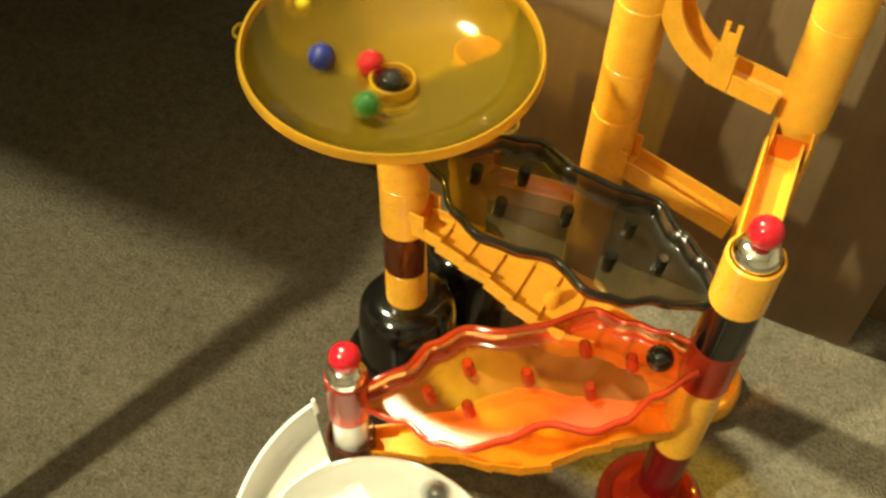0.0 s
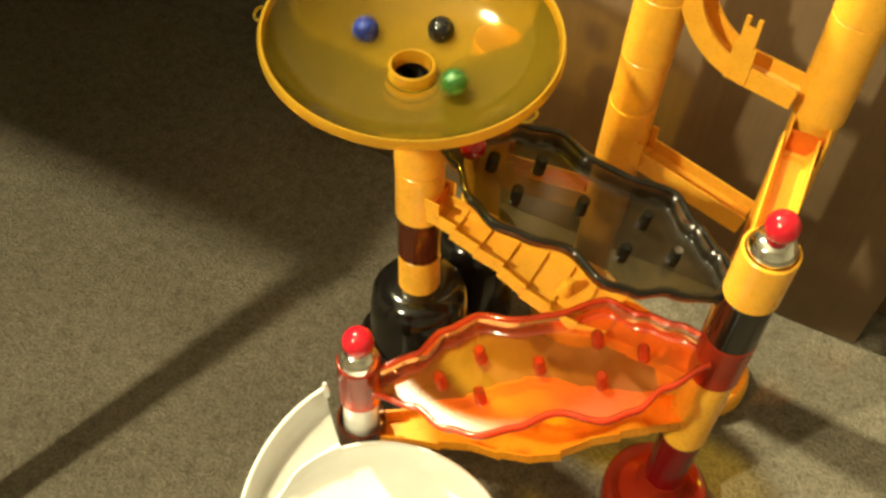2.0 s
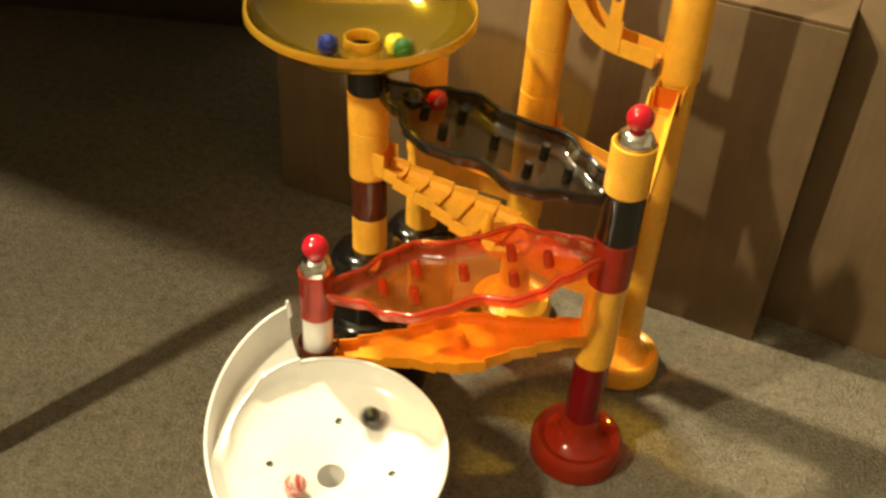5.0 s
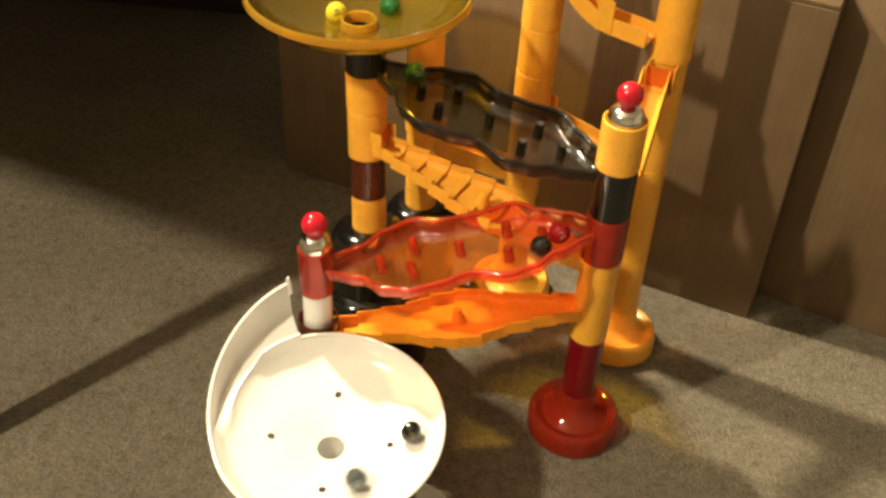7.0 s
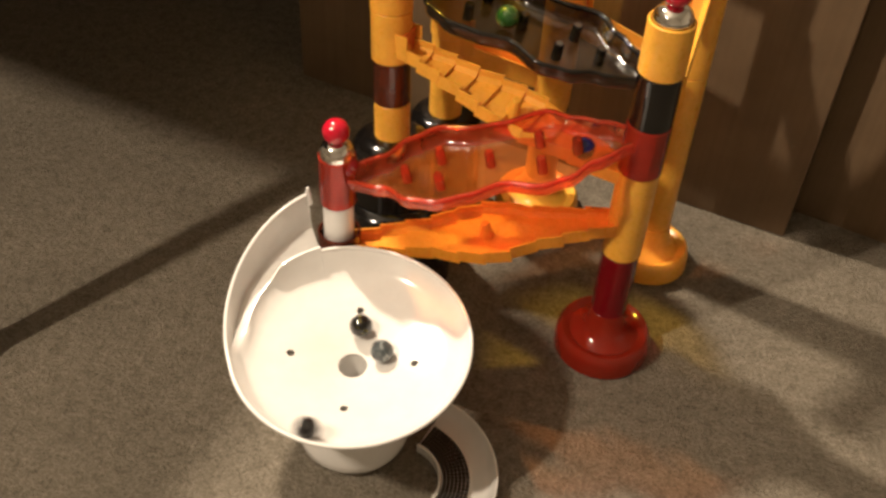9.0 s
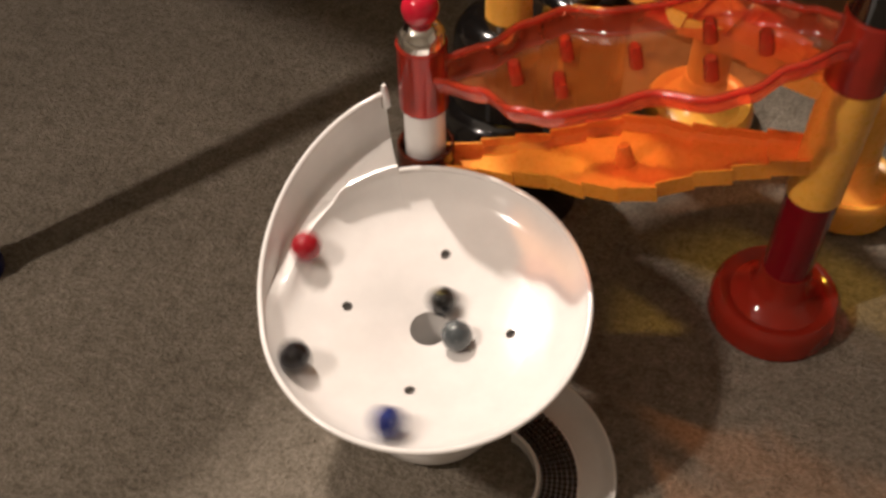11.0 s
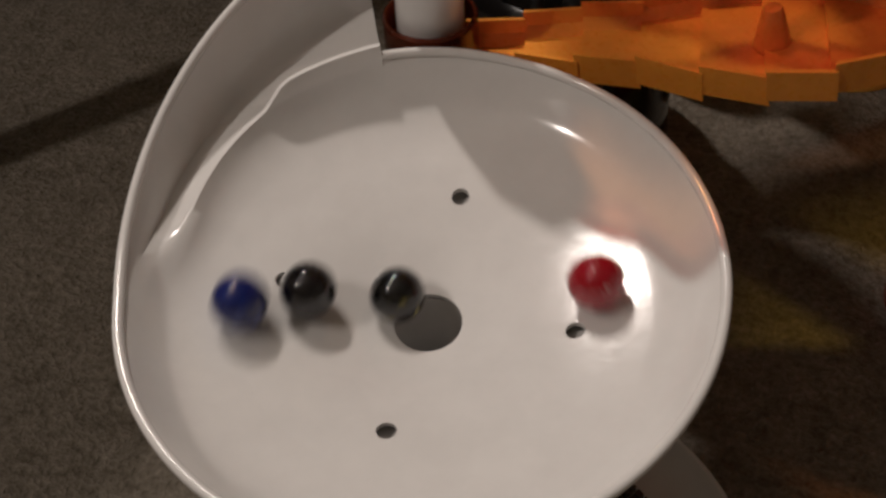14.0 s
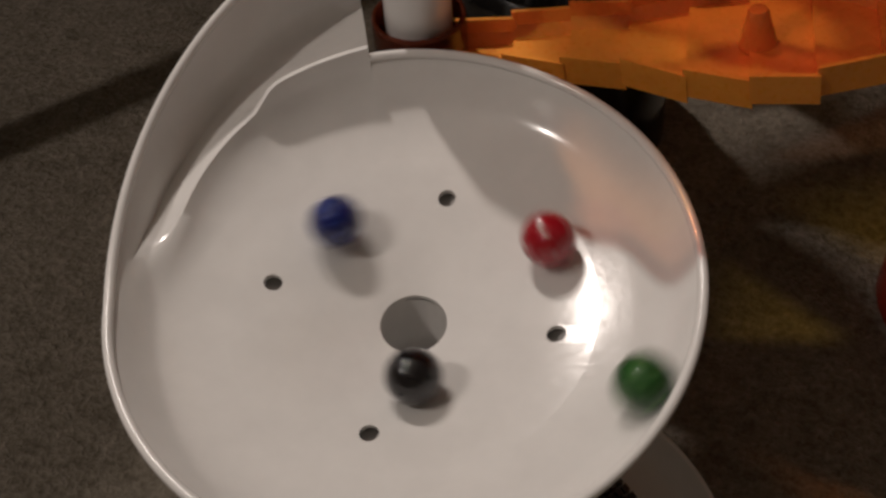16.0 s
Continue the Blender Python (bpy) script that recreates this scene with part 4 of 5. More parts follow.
    walk(red_marble, rolled([
        (0, -289, 2386, 3235), (0.1, -97, 2237, 3252), (0.2, -66, 2447, 3233), (0.3, -256, 2450, 3230), (0.4, -194, 2306, 3245), (0.5, -79, 2391, 3238), (0.6, -251, 2416, 3233),
        (0.7, -118, 2309, 3245), (0.8, -162, 2308, 3244), (0.9, -145, 2255, 3250), (1, -122, 2250, 3251), (1.1, -107, 2292, 3247), (1.2, -123, 2260, 3250), (1.3, -195, 2323, 3099),
        (1.4, -118, 2232, 2955), (1.5, 79, 2103, 2918), (1.7, 287, 2083, 2874), (2, 263, 2022, 2873), (2.1, 278, 2053, 2873), (2.3, 267, 1979, 2871), (2.4, 265, 2024, 2873),
        (2.5, 255, 2123, 2879), (2.6, 242, 2149, 2882), (2.7, 257, 2184, 2882), (2.8, 274, 2221, 2882), (2.9, 247, 2131, 2881), (3, 275, 2062, 2874), (3.8, 227, 2006, 2877),
        (4, 245, 2080, 2878), (4.2, 241, 2152, 2883), (6.3, 1643, 1479, 2687), (6.4, 1761, 1348, 2667), (6.6, 1910, 1266, 2483), (6.8, 1897, 1287, 2177), (7, 1557, 1156, 2196),
        (7.3, 1573, 980, 2195), (7.5, 1398, 1003, 2158), (7.7, 1115, 1072, 2100), (8, 634, 1189, 2000), (8.1, 609, 1250, 1997), (8.2, 578, 1297, 1991), (8.7, 194, 1045, 1924),
        (9, -196, 960, 1906), (9.1, -280, 956, 1746), (9.2, -283, 973, 1427), (9.35, -500, 1080, 1402), (9.45, -830, 620, 1280), (9.55, -760, -50, 1097), (9.644, -369, -665, 1038),
        (9.738, 359, -669, 1037), (9.831, 756, -60, 1094), (9.925, 459, 603, 1156), (10.019, -258, 711, 1165), (10.113, -737, 168, 1114), (10.206, -539, -528, 1047),
        (10.3, 145, -685, 1010), (10.4, 579, -459, 1050), (10.5, 768, -32, 1101), (10.6, 600, 451, 1141), (10.7, 253, 679, 1152), (10.8, -152, 731, 1338), (10.9, -520, 511, 1137),
        (11, -732, 176, 1113), (11.1, -741, -201, 1082), (11.2, -500, -516, 1029), (11.3, -96, -686, 1003), (11.4, 354, -638, 1026), (11.5, 659, -388, 1067), (11.6, 750, -8, 1093),
        (11.7, 614, 385, 1119), (11.8, 343, 621, 1136), (11.9, 6, 709, 1150), (12, -328, 609, 1127), (12.1, -549, 371, 1089), (12.2, -607, 14, 1042), (12.3, -485, -327, 1005),
        (12.4, -210, -595, 988), (12.5, 122, -652, 993), (12.6, 452, -550, 1021), (12.7, 665, -314, 1052), (12.8, 739, -28, 1083), (12.9, 670, 275, 1108), (13, 508, 503, 1128),
        (13.1, 270, 619, 1118), (13.2, -11, 615, 1094), (13.3, -254, 371, 1043), (13.4, -312, -43, 965), (13.5, -126, -405, 965), (13.6, 139, -571, 977), (13.7, 340, -533, 996),
        (13.8, 484, -366, 1006), (13.9, 546, -136, 1016), (14, 481, 128, 1028), (14.1, 256, 346, 1036), (14.2, -67, 383, 1028), (14.3, -322, 202, 1006), (14.4, -345, -104, 972),
        (14.5, -154, -350, 958), (14.6, 134, -456, 969), (14.7, 388, -407, 992), (14.8, 561, -299, 1023), (14.9, 634, -133, 1041), (15, 590, 52, 1042), (15.1, 410, 206, 1029),
        (15.2, 84, 268, 985), (15.3, -258, 178, 985), (15.4, -394, -63, 987), (15.5, -314, -269, 974), (15.6, -70, -384, 958), (15.7, 214, -332, 962), (15.8, 428, -147, 991),
        (15.9, 473, 89, 1021), (16, 359, 276, 1034),
    ]))
    walk(blue_marble, rolled([
        (0, -583, 2379, 3260), (0.1, -447, 2154, 3268), (0.2, -160, 2124, 3265), (0.3, 130, 2284, 3268), (0.4, 123, 2647, 3253), (0.5, -90, 2706, 3231), (0.6, -405, 2722, 3233),
        (0.7, -527, 2506, 3244), (0.8, -383, 2181, 3260), (0.9, -57, 2181, 3261), (1, 183, 2353, 3271), (1.1, 181, 2619, 3261), (1.2, -121, 2686, 3228), (1.3, -460, 2576, 3234),
        (1.4, -520, 2316, 3255), (1.5, -314, 2165, 3261), (1.6, -29, 2204, 3262), (1.7, 123, 2526, 3253), (1.8, -41, 2736, 3237), (1.9, -324, 2729, 3229), (2, -466, 2540, 3235),
        (2.1, -377, 2186, 3260), (2.2, -69, 2015, 3290), (2.3, 138, 2175, 3285), (2.4, 153, 2417, 3262), (2.5, 29, 2626, 3240), (2.6, -183, 2720, 3227), (2.7, -401, 2659, 3230),
        (2.8, -540, 2472, 3247), (2.9, -545, 2232, 3271), (3, -416, 2038, 3293), (3.1, -201, 1961, 3303), (3.2, 13, 2027, 3299), (3.3, 144, 2215, 3282), (3.4, 140, 2454, 3259),
        (3.5, 2, 2657, 3237), (3.6, -217, 2743, 3227), (3.7, -428, 2670, 3231), (3.8, -549, 2469, 3250), (3.9, -532, 2220, 3274), (4, -384, 2022, 3295), (4.1, -166, 1945, 3304),
        (4.2, 39, 2018, 3298), (4.3, 153, 2236, 3278), (4.4, 130, 2471, 3255), (4.5, -19, 2648, 3234), (4.6, -236, 2701, 3225), (4.7, -436, 2608, 3232), (4.8, -542, 2404, 3252),
        (4.9, -511, 2170, 3276), (5, -354, 2000, 3296), (5.1, -135, 1957, 3302), (5.2, 60, 2061, 3295), (5.3, 156, 2268, 3275), (5.4, 116, 2499, 3252), (5.5, -46, 2662, 3232),
        (5.6, -264, 2695, 3226), (5.7, -456, 2584, 3234), (5.8, -544, 2372, 3255), (5.9, -495, 2143, 3279), (6, -327, 1986, 3297), (6.1, -106, 1965, 3302), (6.2, 79, 2085, 3293),
        (6.3, 156, 2272, 3272), (6.4, 95, 2497, 3249), (6.5, -81, 2641, 3231), (6.6, -305, 2667, 3226), (6.9, -213, 2300, 3099), (7, -126, 2203, 2955), (7.2, 82, 2059, 2918),
        (7.7, 1146, 1833, 2762), (7.9, 1379, 1640, 2725), (8, 1386, 1537, 2719), (8.1, 1426, 1628, 2719), (8.2, 1557, 1606, 2703), (8.5, 1903, 1250, 2483), (8.7, 1898, 1265, 2177),
        (8.9, 1646, 1257, 2081), (9.6, 874, 1151, 2008), (10.1, 97, 1014, 1915), (10.2, -196, 960, 1906), (10.3, -277, 952, 1746), (10.4, -282, 975, 1427),
        (10.5, -527, 1204, 1194), (10.6, -636, 1047, 1195), (10.7, -791, 661, 1194), (10.8, -758, 119, 1115), (10.9, -572, -454, 1039), (11, -5, -705, 1009), (11.1, 539, -507, 1046),
        (11.2, 772, -64, 1098), (11.3, 594, 427, 1124), (11.4, 179, 709, 1157), (11.5, -291, 662, 1151), (11.6, -657, 322, 1120), (11.7, -714, -126, 1069), (11.8, -493, -514, 1024),
        (11.9, -98, -697, 1005), (12, 361, -625, 1021), (12.1, 682, -341, 1071), (12.2, 757, 77, 1109), (12.3, 589, 442, 1133), (12.4, 259, 674, 1150), (12.5, -134, 707, 1152),
        (12.6, -472, 559, 1140), (12.7, -675, 280, 1110), (12.8, -719, -58, 1072), (12.9, -572, -407, 1032), (13, -251, -615, 996), (13.1, 154, -642, 994), (13.2, 518, -494, 1028),
        (13.3, 720, -205, 1069), (13.4, 725, 131, 1099), (13.5, 570, 429, 1118), (13.6, 287, 635, 1135), (13.7, -56, 677, 1128), (13.8, -360, 519, 1093), (13.9, -520, 209, 1050),
        (14, -502, -197, 1007), (14.1, -368, -545, 1001), (14.2, -70, -634, 985), (14.3, 253, -589, 993), (14.4, 537, -455, 1028), (14.5, 697, -214, 1060),
        (14.6, 728, 63, 1088), (14.7, 645, 320, 1110), (14.8, 467, 504, 1114), (14.9, 216, 592, 1097), (15, -65, 502, 1069), (15.1, -288, 191, 995), (15.2, -246, -239, 957),
        (15.3, -20, -494, 972), (15.4, 210, -585, 983), (15.5, 374, -487, 992), (15.6, 477, -288, 1002), (15.7, 494, -44, 1011), (15.8, 338, 208, 1012), (15.9, -3, 342, 1011),
        (16, -312, 203, 1005),
    ]))
    walk(black_marble, rolled([
        (0, -140, 2228, 3253), (0.1, 107, 2338, 3256), (0.2, 131, 2677, 3255), (0.3, -68, 2840, 3242), (0.4, -311, 2659, 3224), (0.5, -415, 2356, 3242), (0.6, -213, 2137, 3264),
        (0.7, 9, 2126, 3273), (0.8, 110, 2399, 3253), (0.9, -93, 2608, 3225), (1, -414, 2704, 3234), (1.1, -489, 2518, 3239), (1.2, -281, 2257, 3249), (1.3, 10, 2313, 3251),
        (1.4, 123, 2582, 3252), (1.5, -19, 2699, 3237), (1.6, -299, 2603, 3223), (1.7, -414, 2350, 3243), (1.8, -228, 2174, 3258), (1.9, 11, 2282, 3255), (2, -14, 2615, 3234),
        (2.1, -96, 2509, 3229), (2.2, -330, 2432, 3232), (2.3, -292, 2121, 3268), (2.4, -72, 2072, 3279), (2.5, 46, 2228, 3265), (2.6, 36, 2421, 3245), (2.7, -87, 2555, 3228),
        (2.8, -254, 2571, 3223), (2.9, -379, 2472, 3232), (3, -407, 2320, 3246), (3.1, -331, 2193, 3260), (3.2, -201, 2134, 3267), (3.3, -71, 2178, 3264), (3.4, -6, 2305, 3252),
        (3.5, -39, 2458, 3237), (3.6, -154, 2558, 3227), (3.7, -291, 2549, 3226), (3.8, -383, 2439, 3236), (3.9, -381, 2283, 3250), (4, -286, 2159, 3263), (4.1, -149, 2119, 3267),
        (4.2, -128, 2256, 3249), (4.5, -195, 2330, 3099), (4.6, -117, 2240, 2955), (4.8, 79, 2108, 2918), (5.5, 962, 1675, 2789), (6.1, 1749, 1310, 2677), (6.3, 1911, 1260, 2483),
        (6.4, 1909, 1280, 2177), (6.5, 1727, 1210, 2234), (6.6, 1619, 1118, 2209), (6.7, 1558, 1127, 2196), (6.8, 1515, 1128, 2187), (6.9, 1525, 1119, 2189), (7, 1427, 1010, 2165),
        (7.1, 1354, 870, 2146), (7.2, 1291, 758, 2129), (7.3, 1174, 706, 2103), (7.4, 962, 877, 2062), (7.5, 646, 994, 1998), (7.6, 606, 1249, 1996), (7.7, 642, 1258, 2004),
        (8, 289, 1091, 1924), (8.3, -196, 960, 1906), (8.4, -280, 956, 1746), (8.5, -283, 973, 1427), (8.6, -500, 1080, 1402), (8.7, -830, 620, 1280), (8.8, -760, -50, 1097),
        (8.9, -579, -495, 1055), (9, -168, -743, 1032), (9.1, 309, -696, 1036), (9.2, 664, -372, 1066), (9.3, 755, 99, 1110), (9.4, 546, 531, 1151), (9.5, 120, 752, 1172),
        (9.6, -354, 674, 1165), (9.7, -686, 329, 1132), (9.8, -747, -147, 1087), (9.9, -510, -565, 1048), (10, -71, -758, 1029), (10.1, 396, -650, 1040), (10.2, 706, -284, 1074),
        (10.3, 729, 212, 1121), (10.4, 452, 561, 1132), (10.5, 116, 711, 1152), (10.6, -215, 689, 1152), (10.7, -524, 514, 1140), (10.8, -709, 229, 1114), (10.9, -733, -138, 1076),
        (11, -569, -472, 1042), (11.1, -240, -625, 997), (11.2, 175, -675, 1008), (11.3, 529, -515, 1043), (11.4, 719, -255, 1079), (11.5, 741, 104, 1104), (11.6, 596, 392, 1113),
        (11.7, 369, 596, 1128), (11.8, 117, 684, 1135), (11.9, -153, 620, 1104), (12, -370, 392, 1065), (12.1, -411, 13, 997), (12.2, -232, -353, 967), (12.3, 31, -581, 977),
        (12.4, 296, -639, 1009), (12.5, 461, -450, 1011), (12.6, 562, -197, 1018), (12.7, 527, 61, 1029), (12.8, 324, 335, 1042), (12.9, 17, 418, 1038), (13, -243, 297, 1016),
        (13.1, -303, -2, 966), (13.2, -102, -280, 940), (13.3, 179, -382, 964), (13.4, 416, -373, 994), (13.5, 539, -269, 1013), (13.6, 576, -120, 1024), (13.7, 488, 35, 1017),
        (13.8, 235, 166, 977), (13.9, -181, 146, 956), (14, -340, -77, 971), (14.1, -179, -234, 944), (14.2, 94, -261, 934), (14.3, 284, -91, 954), (14.4, 278, 110, 974),
        (14.5, 100, 225, 970), (14.6, -133, 112, 933), (14.7, -122, -173, 923), (14.8, 73, -298, 941), (14.9, 245, -243, 955), (15, 267, -42, 950), (15.1, 73, 157, 939),
        (15.2, -184, 131, 953), (15.3, -207, -71, 933), (15.4, 15, -178, 915), (15.5, 230, -102, 941), (15.6, 258, 80, 963), (15.7, 94, 176, 948), (15.8, -137, 20, 914),
        (15.9, -93, -195, 922), (16, 93, -240, 928),
    ]))
    walk(green_marble, rolled([
        (0, -252, 1983, 3291), (0.1, 100, 2017, 3306), (0.2, 325, 2299, 3308), (0.3, 326, 2652, 3306), (0.4, 55, 2886, 3269), (0.5, -272, 2926, 3252), (0.6, -547, 2771, 3255),
        (0.7, -688, 2489, 3273), (0.8, -685, 2182, 3304), (0.9, -447, 2079, 3283), (1, -115, 1983, 3294), (1.1, 218, 2195, 3295), (1.2, 359, 2464, 3312), (1.3, 210, 2734, 3280),
        (1.4, -92, 2902, 3254), (1.5, -418, 2866, 3249), (1.6, -653, 2642, 3265), (1.7, -696, 2338, 3284), (1.8, -544, 2154, 3284), (1.9, -230, 1996, 3290), (2, 122, 2112, 3293),
        (2.1, 245, 2227, 3298), (2.2, 263, 2499, 3280), (2.3, 72, 2764, 3251), (2.4, -228, 2864, 3236), (2.5, -519, 2755, 3245), (2.6, -689, 2478, 3272), (2.7, -666, 2140, 3306),
        (2.8, -460, 1877, 3336), (2.9, -152, 1793, 3349), (3, 140, 1925, 3340), (3.1, 301, 2217, 3316), (3.2, 268, 2557, 3282), (3.3, 51, 2815, 3253), (3.4, -266, 2895, 3241),
        (3.5, -561, 2766, 3251), (3.6, -718, 2474, 3281), (3.7, -673, 2129, 3317), (3.8, -442, 1868, 3346), (3.9, -115, 1795, 3357), (4, 180, 1934, 3347), (4.1, 325, 2223, 3319),
        (4.2, 267, 2550, 3285), (4.3, 35, 2822, 3255), (4.4, -289, 2880, 3245), (4.5, -580, 2723, 3258), (4.6, -722, 2409, 3290), (4.7, -659, 2060, 3328), (4.8, -412, 1813, 3357),
        (4.9, -76, 1767, 3365), (5, 216, 1940, 3353), (5.1, 347, 2265, 3323), (5.2, 269, 2615, 3287), (5.3, 11, 2856, 3258), (5.4, -326, 2892, 3250), (5.5, -616, 2710, 3265),
        (5.6, -744, 2374, 3300), (5.7, -657, 2017, 3338), (5.8, -386, 1780, 3366), (5.9, -37, 1756, 3374), (6, 252, 1955, 3358), (6.1, 368, 2300, 3326), (6.2, 265, 2656, 3289),
        (6.3, -23, 2855, 3261), (6.5, -198, 2303, 3099), (6.6, -123, 2225, 2955), (6.8, 65, 2091, 2918), (7, 325, 2161, 2873), (8, 564, 1896, 2832), (10, 1159, 1576, 2768),
        (12.5, 1699, 1123, 2662), (12.9, 1903, 1250, 2483), (13.1, 1898, 1265, 2177), (13.3, 1449, 790, 2164), (13.8, 777, 853, 2022), (14.2, 144, 939, 1889),
        (14.3, -128, 869, 1906), (14.4, -228, 886, 1746), (14.5, -265, 922, 1427), (14.6, -822, 850, 1185), (14.7, -866, 217, 1164), (14.8, -573, -405, 1031),
        (14.9, -20, -626, 981), (15, 522, -465, 1025), (15.1, 728, -53, 1076), (15.2, 560, 445, 1124), (15.3, 138, 683, 1142), (15.4, -358, 619, 1144), (15.5, -686, 295, 1122),
        (15.6, -714, -180, 1068), (15.7, -416, -512, 1005), (15.8, 25, -620, 982), (15.9, 488, -501, 1022), (16, 733, -186, 1073),
    ]))
    walk(yellow_marble, rolled([
        (0, -784, 2760, 3324), (0.1, -881, 2424, 3347), (0.2, -817, 2011, 3394), (0.3, -610, 1809, 3390), (0.4, -308, 1754, 3367), (0.5, 36, 1845, 3346), (0.6, 316, 2049, 3351),
        (0.7, 442, 2403, 3344), (0.8, 379, 2679, 3327), (0.9, 70, 2938, 3284), (1, -305, 2971, 3265), (1.1, -614, 2779, 3272), (1.2, -753, 2444, 3296), (1.3, -895, 2386, 3355),
        (1.4, -766, 2098, 3346), (1.5, -474, 1950, 3317), (1.6, -63, 1943, 3311), (1.7, 283, 2070, 3337), (1.8, 493, 2336, 3376), (1.9, 475, 2606, 3372), (2, 207, 2947, 3325),
        (2.1, -183, 3083, 3297), (2.2, -567, 2974, 3296), (2.3, -821, 2660, 3318), (2.4, -868, 2250, 3354), (2.5, -698, 1881, 3388), (2.6, -374, 1670, 3409), (2.7, -5, 1676, 3408),
        (2.8, 288, 1894, 3387), (2.9, 416, 2245, 3350), (3, 343, 2621, 3309), (3.1, 99, 2896, 3275), (3.2, -235, 2980, 3257), (3.3, -543, 2854, 3261), (3.4, -731, 2571, 3283),
        (3.5, -743, 2234, 3314), (3.6, -580, 1952, 3342), (3.7, -303, 1806, 3355), (3.8, -4, 1838, 3352), (3.9, 219, 2029, 3331), (4, 299, 2308, 3301), (4.1, 213, 2572, 3268),
        (4.2, 4, 2743, 3243), (4.3, -253, 2808, 3233), (4.4, -483, 2694, 3240), (4.5, -610, 2468, 3260), (4.6, -599, 2209, 3285), (4.7, -459, 2000, 3306), (4.8, -240, 1906, 3315),
        (4.9, -19, 1953, 3311), (5, 135, 2115, 3295), (5.1, 175, 2336, 3272), (5.2, 95, 2541, 3248), (5.3, -69, 2666, 3231), (5.4, -263, 2676, 3225), (5.5, -423, 2577, 3231),
        (5.6, -500, 2404, 3245), (5.7, -475, 2219, 3263), (5.8, -362, 2081, 3276), (5.9, -204, 2032, 3282), (6, -55, 2080, 3278), (6.1, 39, 2202, 3267), (6.2, 51, 2354, 3251),
        (6.3, -17, 2456, 3236), (6.4, -134, 2528, 3226), (6.5, -186, 2522, 3224), (6.6, -236, 2519, 3224), (6.7, -284, 2501, 3226), (6.8, -328, 2475, 3227), (6.9, -361, 2436, 3230),
        (7, -340, 2367, 3233), (7.1, -465, 2248, 3252), (7.2, -389, 2083, 3269), (7.3, -242, 1998, 3280), (7.4, -80, 2029, 3280), (7.5, 36, 2176, 3270), (7.6, 61, 2373, 3253),
        (7.7, -15, 2537, 3235), (7.8, -166, 2615, 3224), (7.9, -331, 2586, 3224), (8, -453, 2468, 3234), (8.1, -482, 2295, 3252), (8.2, -407, 2135, 3269), (8.3, -241, 2047, 3280),
        (8.4, -75, 2066, 3280), (8.5, 47, 2186, 3270), (8.6, 75, 2360, 3253), (8.7, 2, 2521, 3235), (8.8, -146, 2609, 3224), (8.9, -311, 2591, 3224), (9, -433, 2471, 3234),
        (9.1, -462, 2297, 3252), (9.2, -389, 2135, 3269), (9.3, -241, 2047, 3280), (9.4, -75, 2066, 3280), (9.5, 47, 2186, 3270), (9.6, 75, 2360, 3253), (9.7, 2, 2521, 3235),
        (9.8, -146, 2609, 3224), (9.9, -311, 2591, 3224), (10, -433, 2471, 3234), (10.1, -462, 2297, 3252), (10.2, -389, 2135, 3269), (10.3, -247, 2013, 3280),
        (10.4, -83, 2044, 3280), (10.5, 36, 2176, 3270), (10.6, 63, 2350, 3253), (10.7, -14, 2503, 3235), (10.8, -166, 2582, 3224), (10.9, -333, 2564, 3224), (11, -453, 2458, 3234),
        (11.1, -478, 2308, 3252), (11.2, -400, 2166, 3269), (11.3, -246, 2084, 3280), (11.4, -77, 2108, 3280), (11.5, 44, 2247, 3270), (11.6, 73, 2438, 3253),
        (11.7, 6, 2577, 3235), (11.8, -132, 2599, 3224), (11.9, -290, 2499, 3224), (12, -421, 2329, 3234), (12.1, -468, 2162, 3252), (12.2, -399, 2060, 3269),
        (12.3, -242, 2046, 3280), (12.4, -58, 2128, 3280), (12.5, 69, 2319, 3270), (12.6, 77, 2641, 3253), (12.7, 2, 2521, 3235), (12.8, -146, 2609, 3224), (12.9, -311, 2591, 3224),
        (13, -433, 2471, 3234), (13.1, -462, 2297, 3252), (13.2, -340, 2132, 3269), (13.3, -241, 2047, 3280), (13.4, -75, 2066, 3280), (13.5, 47, 2186, 3270),
        (13.6, 75, 2360, 3253), (13.7, 2, 2521, 3235), (13.8, -146, 2609, 3224), (13.9, -311, 2591, 3224), (14, -433, 2471, 3234), (14.1, -462, 2297, 3252), (14.2, -272, 2028, 3269),
        (14.3, -241, 2047, 3280), (14.4, -75, 2066, 3280), (14.5, 47, 2186, 3270), (14.6, 75, 2360, 3253), (14.7, 2, 2521, 3235), (14.8, -146, 2609, 3224), (14.9, -311, 2591, 3224),
        (15, -433, 2471, 3234), (15.1, -462, 2297, 3252), (15.2, -389, 2135, 3269), (15.3, -241, 2047, 3280), (15.4, -75, 2066, 3280), (15.5, 47, 2186, 3270),
        (15.6, 75, 2360, 3253), (15.7, 2, 2521, 3235), (15.8, -107, 2568, 3224), (15.9, -311, 2591, 3224), (16, -433, 2471, 3234),
    ]))
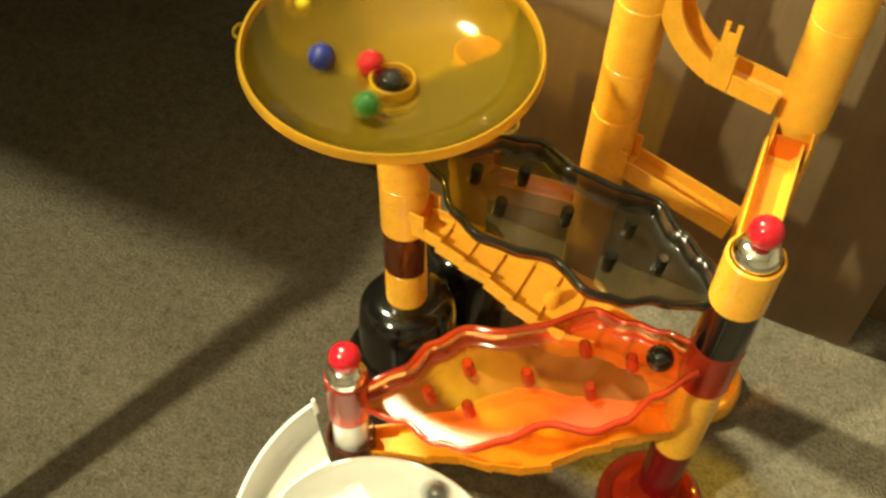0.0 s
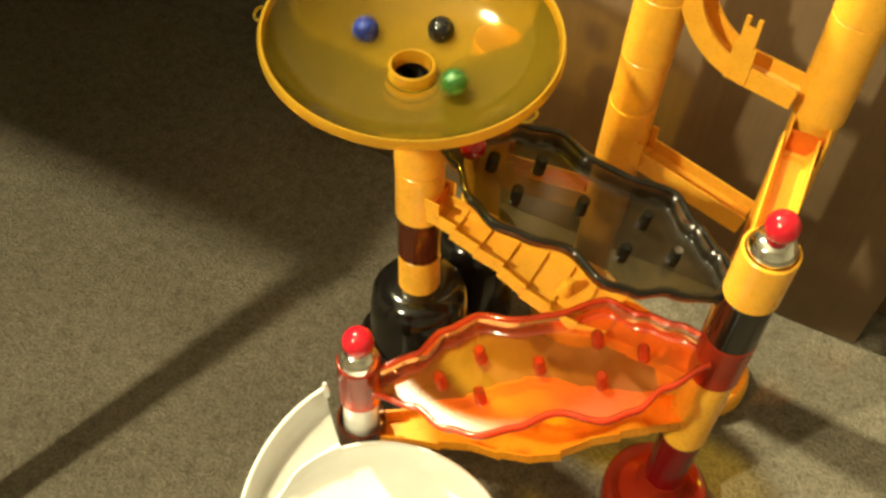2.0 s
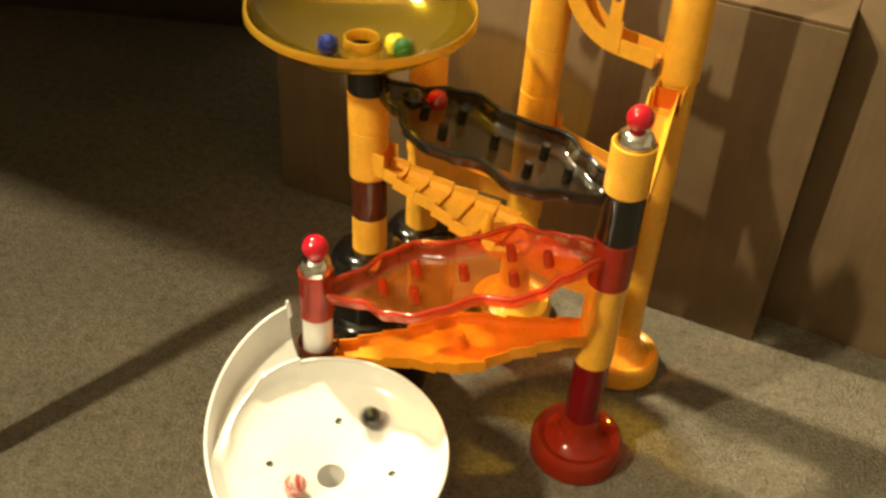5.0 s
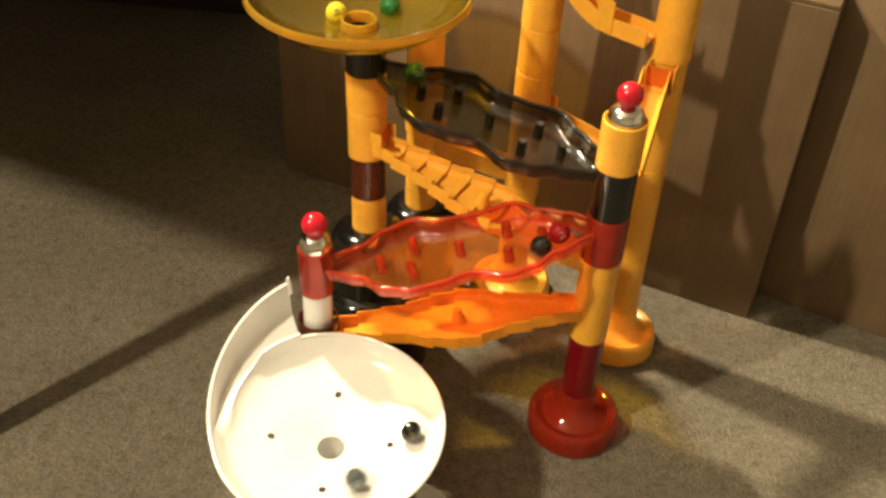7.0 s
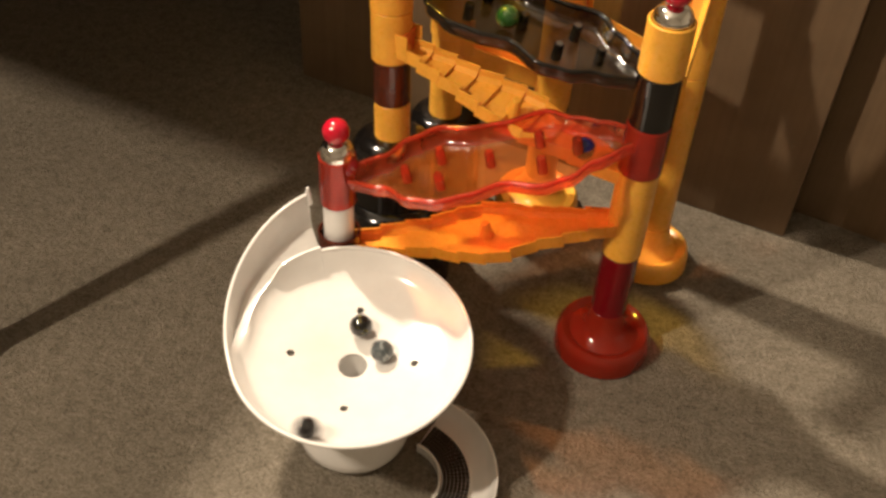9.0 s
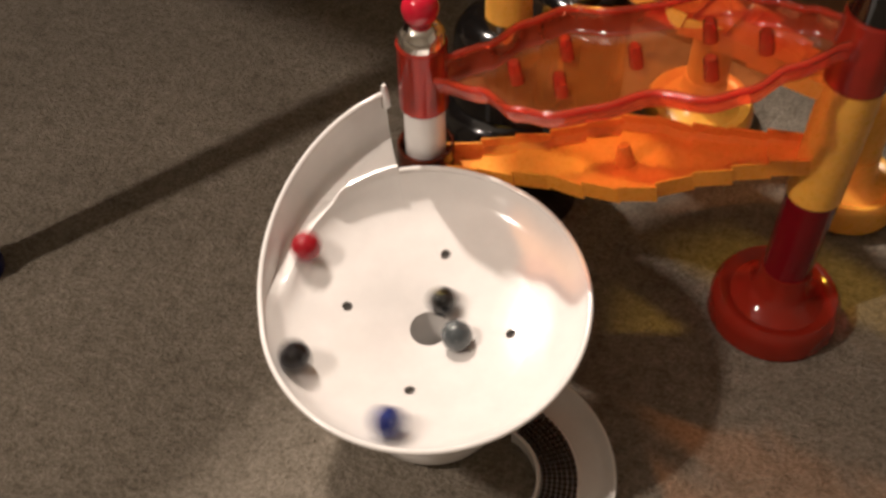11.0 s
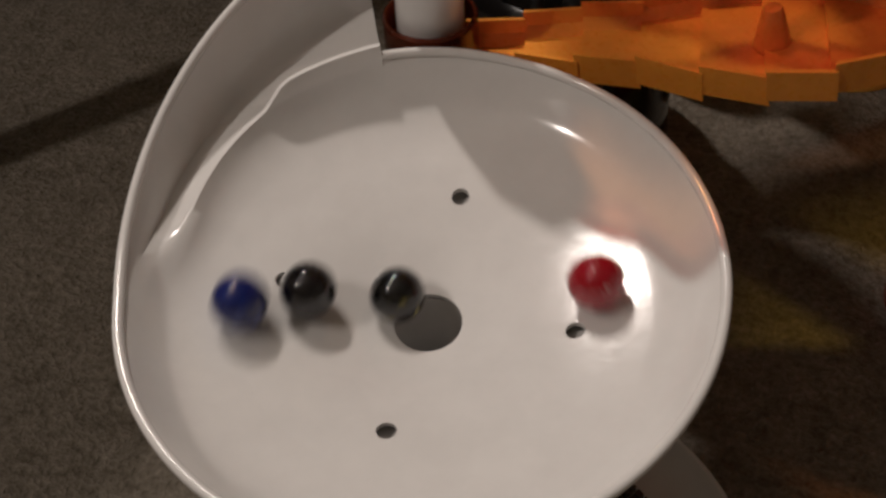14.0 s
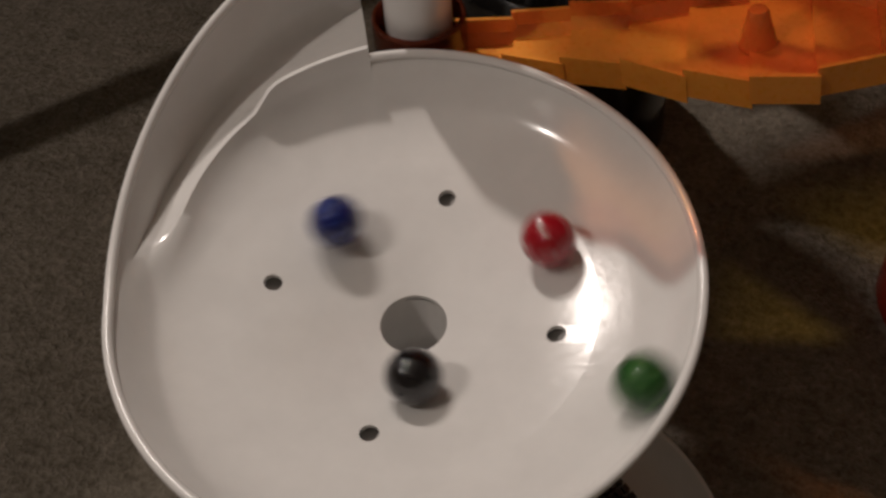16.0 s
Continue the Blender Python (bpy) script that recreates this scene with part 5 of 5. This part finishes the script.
    walk(dark_green_marble, rolled([
        (0, 1421, 2949, 4428), (4.4, 1379, 2894, 4428), (5, 842, 2778, 3626), (5.4, 366, 2477, 3398), (6.5, 138, 2811, 3282), (6.6, -214, 2775, 3232), (6.7, -375, 2554, 3225),
        (6.8, -453, 2117, 3272), (6.9, 1, 2020, 3291), (7, 65, 2521, 3245), (7.1, -116, 2637, 3229), (7.2, -332, 2621, 3227), (7.3, -499, 2481, 3239), (7.4, -552, 2278, 3261),
        (7.5, -473, 2095, 3283), (7.6, -289, 1993, 3297), (7.7, -77, 2002, 3298), (7.8, 83, 2132, 3285), (7.9, 128, 2335, 3264), (8, 44, 2543, 3242), (8.1, -134, 2666, 3227),
        (8.2, -339, 2659, 3224), (8.3, -468, 2517, 3236), (8.4, -514, 2312, 3256), (8.5, -438, 2116, 3277), (8.6, -269, 2005, 3290), (8.7, -74, 2018, 3290), (8.8, 72, 2148, 3279),
        (8.9, 115, 2343, 3259), (9, 39, 2530, 3239), (9.1, -121, 2637, 3225), (9.2, -307, 2626, 3223), (9.3, -447, 2502, 3233), (9.4, -489, 2313, 3252), (9.5, -418, 2134, 3270),
        (9.6, -263, 2030, 3282), (9.7, -84, 2043, 3283), (9.8, 50, 2162, 3273), (9.9, 89, 2342, 3255), (10, 20, 2514, 3236), (10.1, -128, 2612, 3224), (10.2, -298, 2601, 3223),
        (10.3, -438, 2455, 3233), (10.4, -477, 2291, 3250), (10.5, -413, 2130, 3268), (10.6, -268, 2030, 3279), (10.7, -101, 2043, 3281), (10.8, 25, 2161, 3271),
        (10.9, 61, 2341, 3255), (11, -5, 2516, 3237), (11.1, -148, 2634, 3225), (11.2, -317, 2659, 3223), (11.3, -448, 2575, 3233), (11.4, -487, 2395, 3250),
        (11.5, -413, 2181, 3268), (11.6, -251, 2022, 3279), (11.7, -68, 1985, 3281), (11.8, 66, 2075, 3271), (11.9, 98, 2244, 3255), (12, 7, 2431, 3237), (12.1, -164, 2577, 3225),
        (12.2, -346, 2647, 3223), (12.3, -484, 2642, 3233), (12.4, -525, 2564, 3250), (12.5, -444, 2430, 3268), (12.6, -276, 2328, 3279), (12.7, -88, 2354, 3281),
        (12.8, 38, 2170, 3271), (12.9, 78, 2341, 3255), (13, 14, 2508, 3237), (13.1, -128, 2605, 3225), (13.2, -336, 2858, 3223), (13.3, -424, 2487, 3233), (13.4, -465, 2315, 3250),
        (13.5, -401, 2148, 3268), (13.6, -258, 2051, 3279), (13.7, -90, 2060, 3281), (13.8, 38, 2170, 3271), (13.9, 78, 2341, 3255), (14, 14, 2508, 3237), (14.1, -45, 2492, 3225),
        (14.2, -263, 2745, 3223), (14.3, -359, 2515, 3233), (14.4, -465, 2315, 3250), (14.5, -401, 2148, 3268), (14.6, -258, 2051, 3279), (14.7, -90, 2060, 3281),
        (14.8, 38, 2170, 3271), (14.9, 78, 2341, 3255), (15, 14, 2508, 3237), (15.1, -128, 2605, 3225), (15.2, -295, 2597, 3223), (15.3, -424, 2487, 3233), (15.4, -465, 2315, 3250),
        (15.5, -401, 2148, 3268), (15.6, -258, 2051, 3279), (15.7, -90, 2060, 3281), (15.8, 38, 2170, 3271), (15.9, 180, 2095, 3255), (16, 29, 2702, 3237),
    ]))


motions()
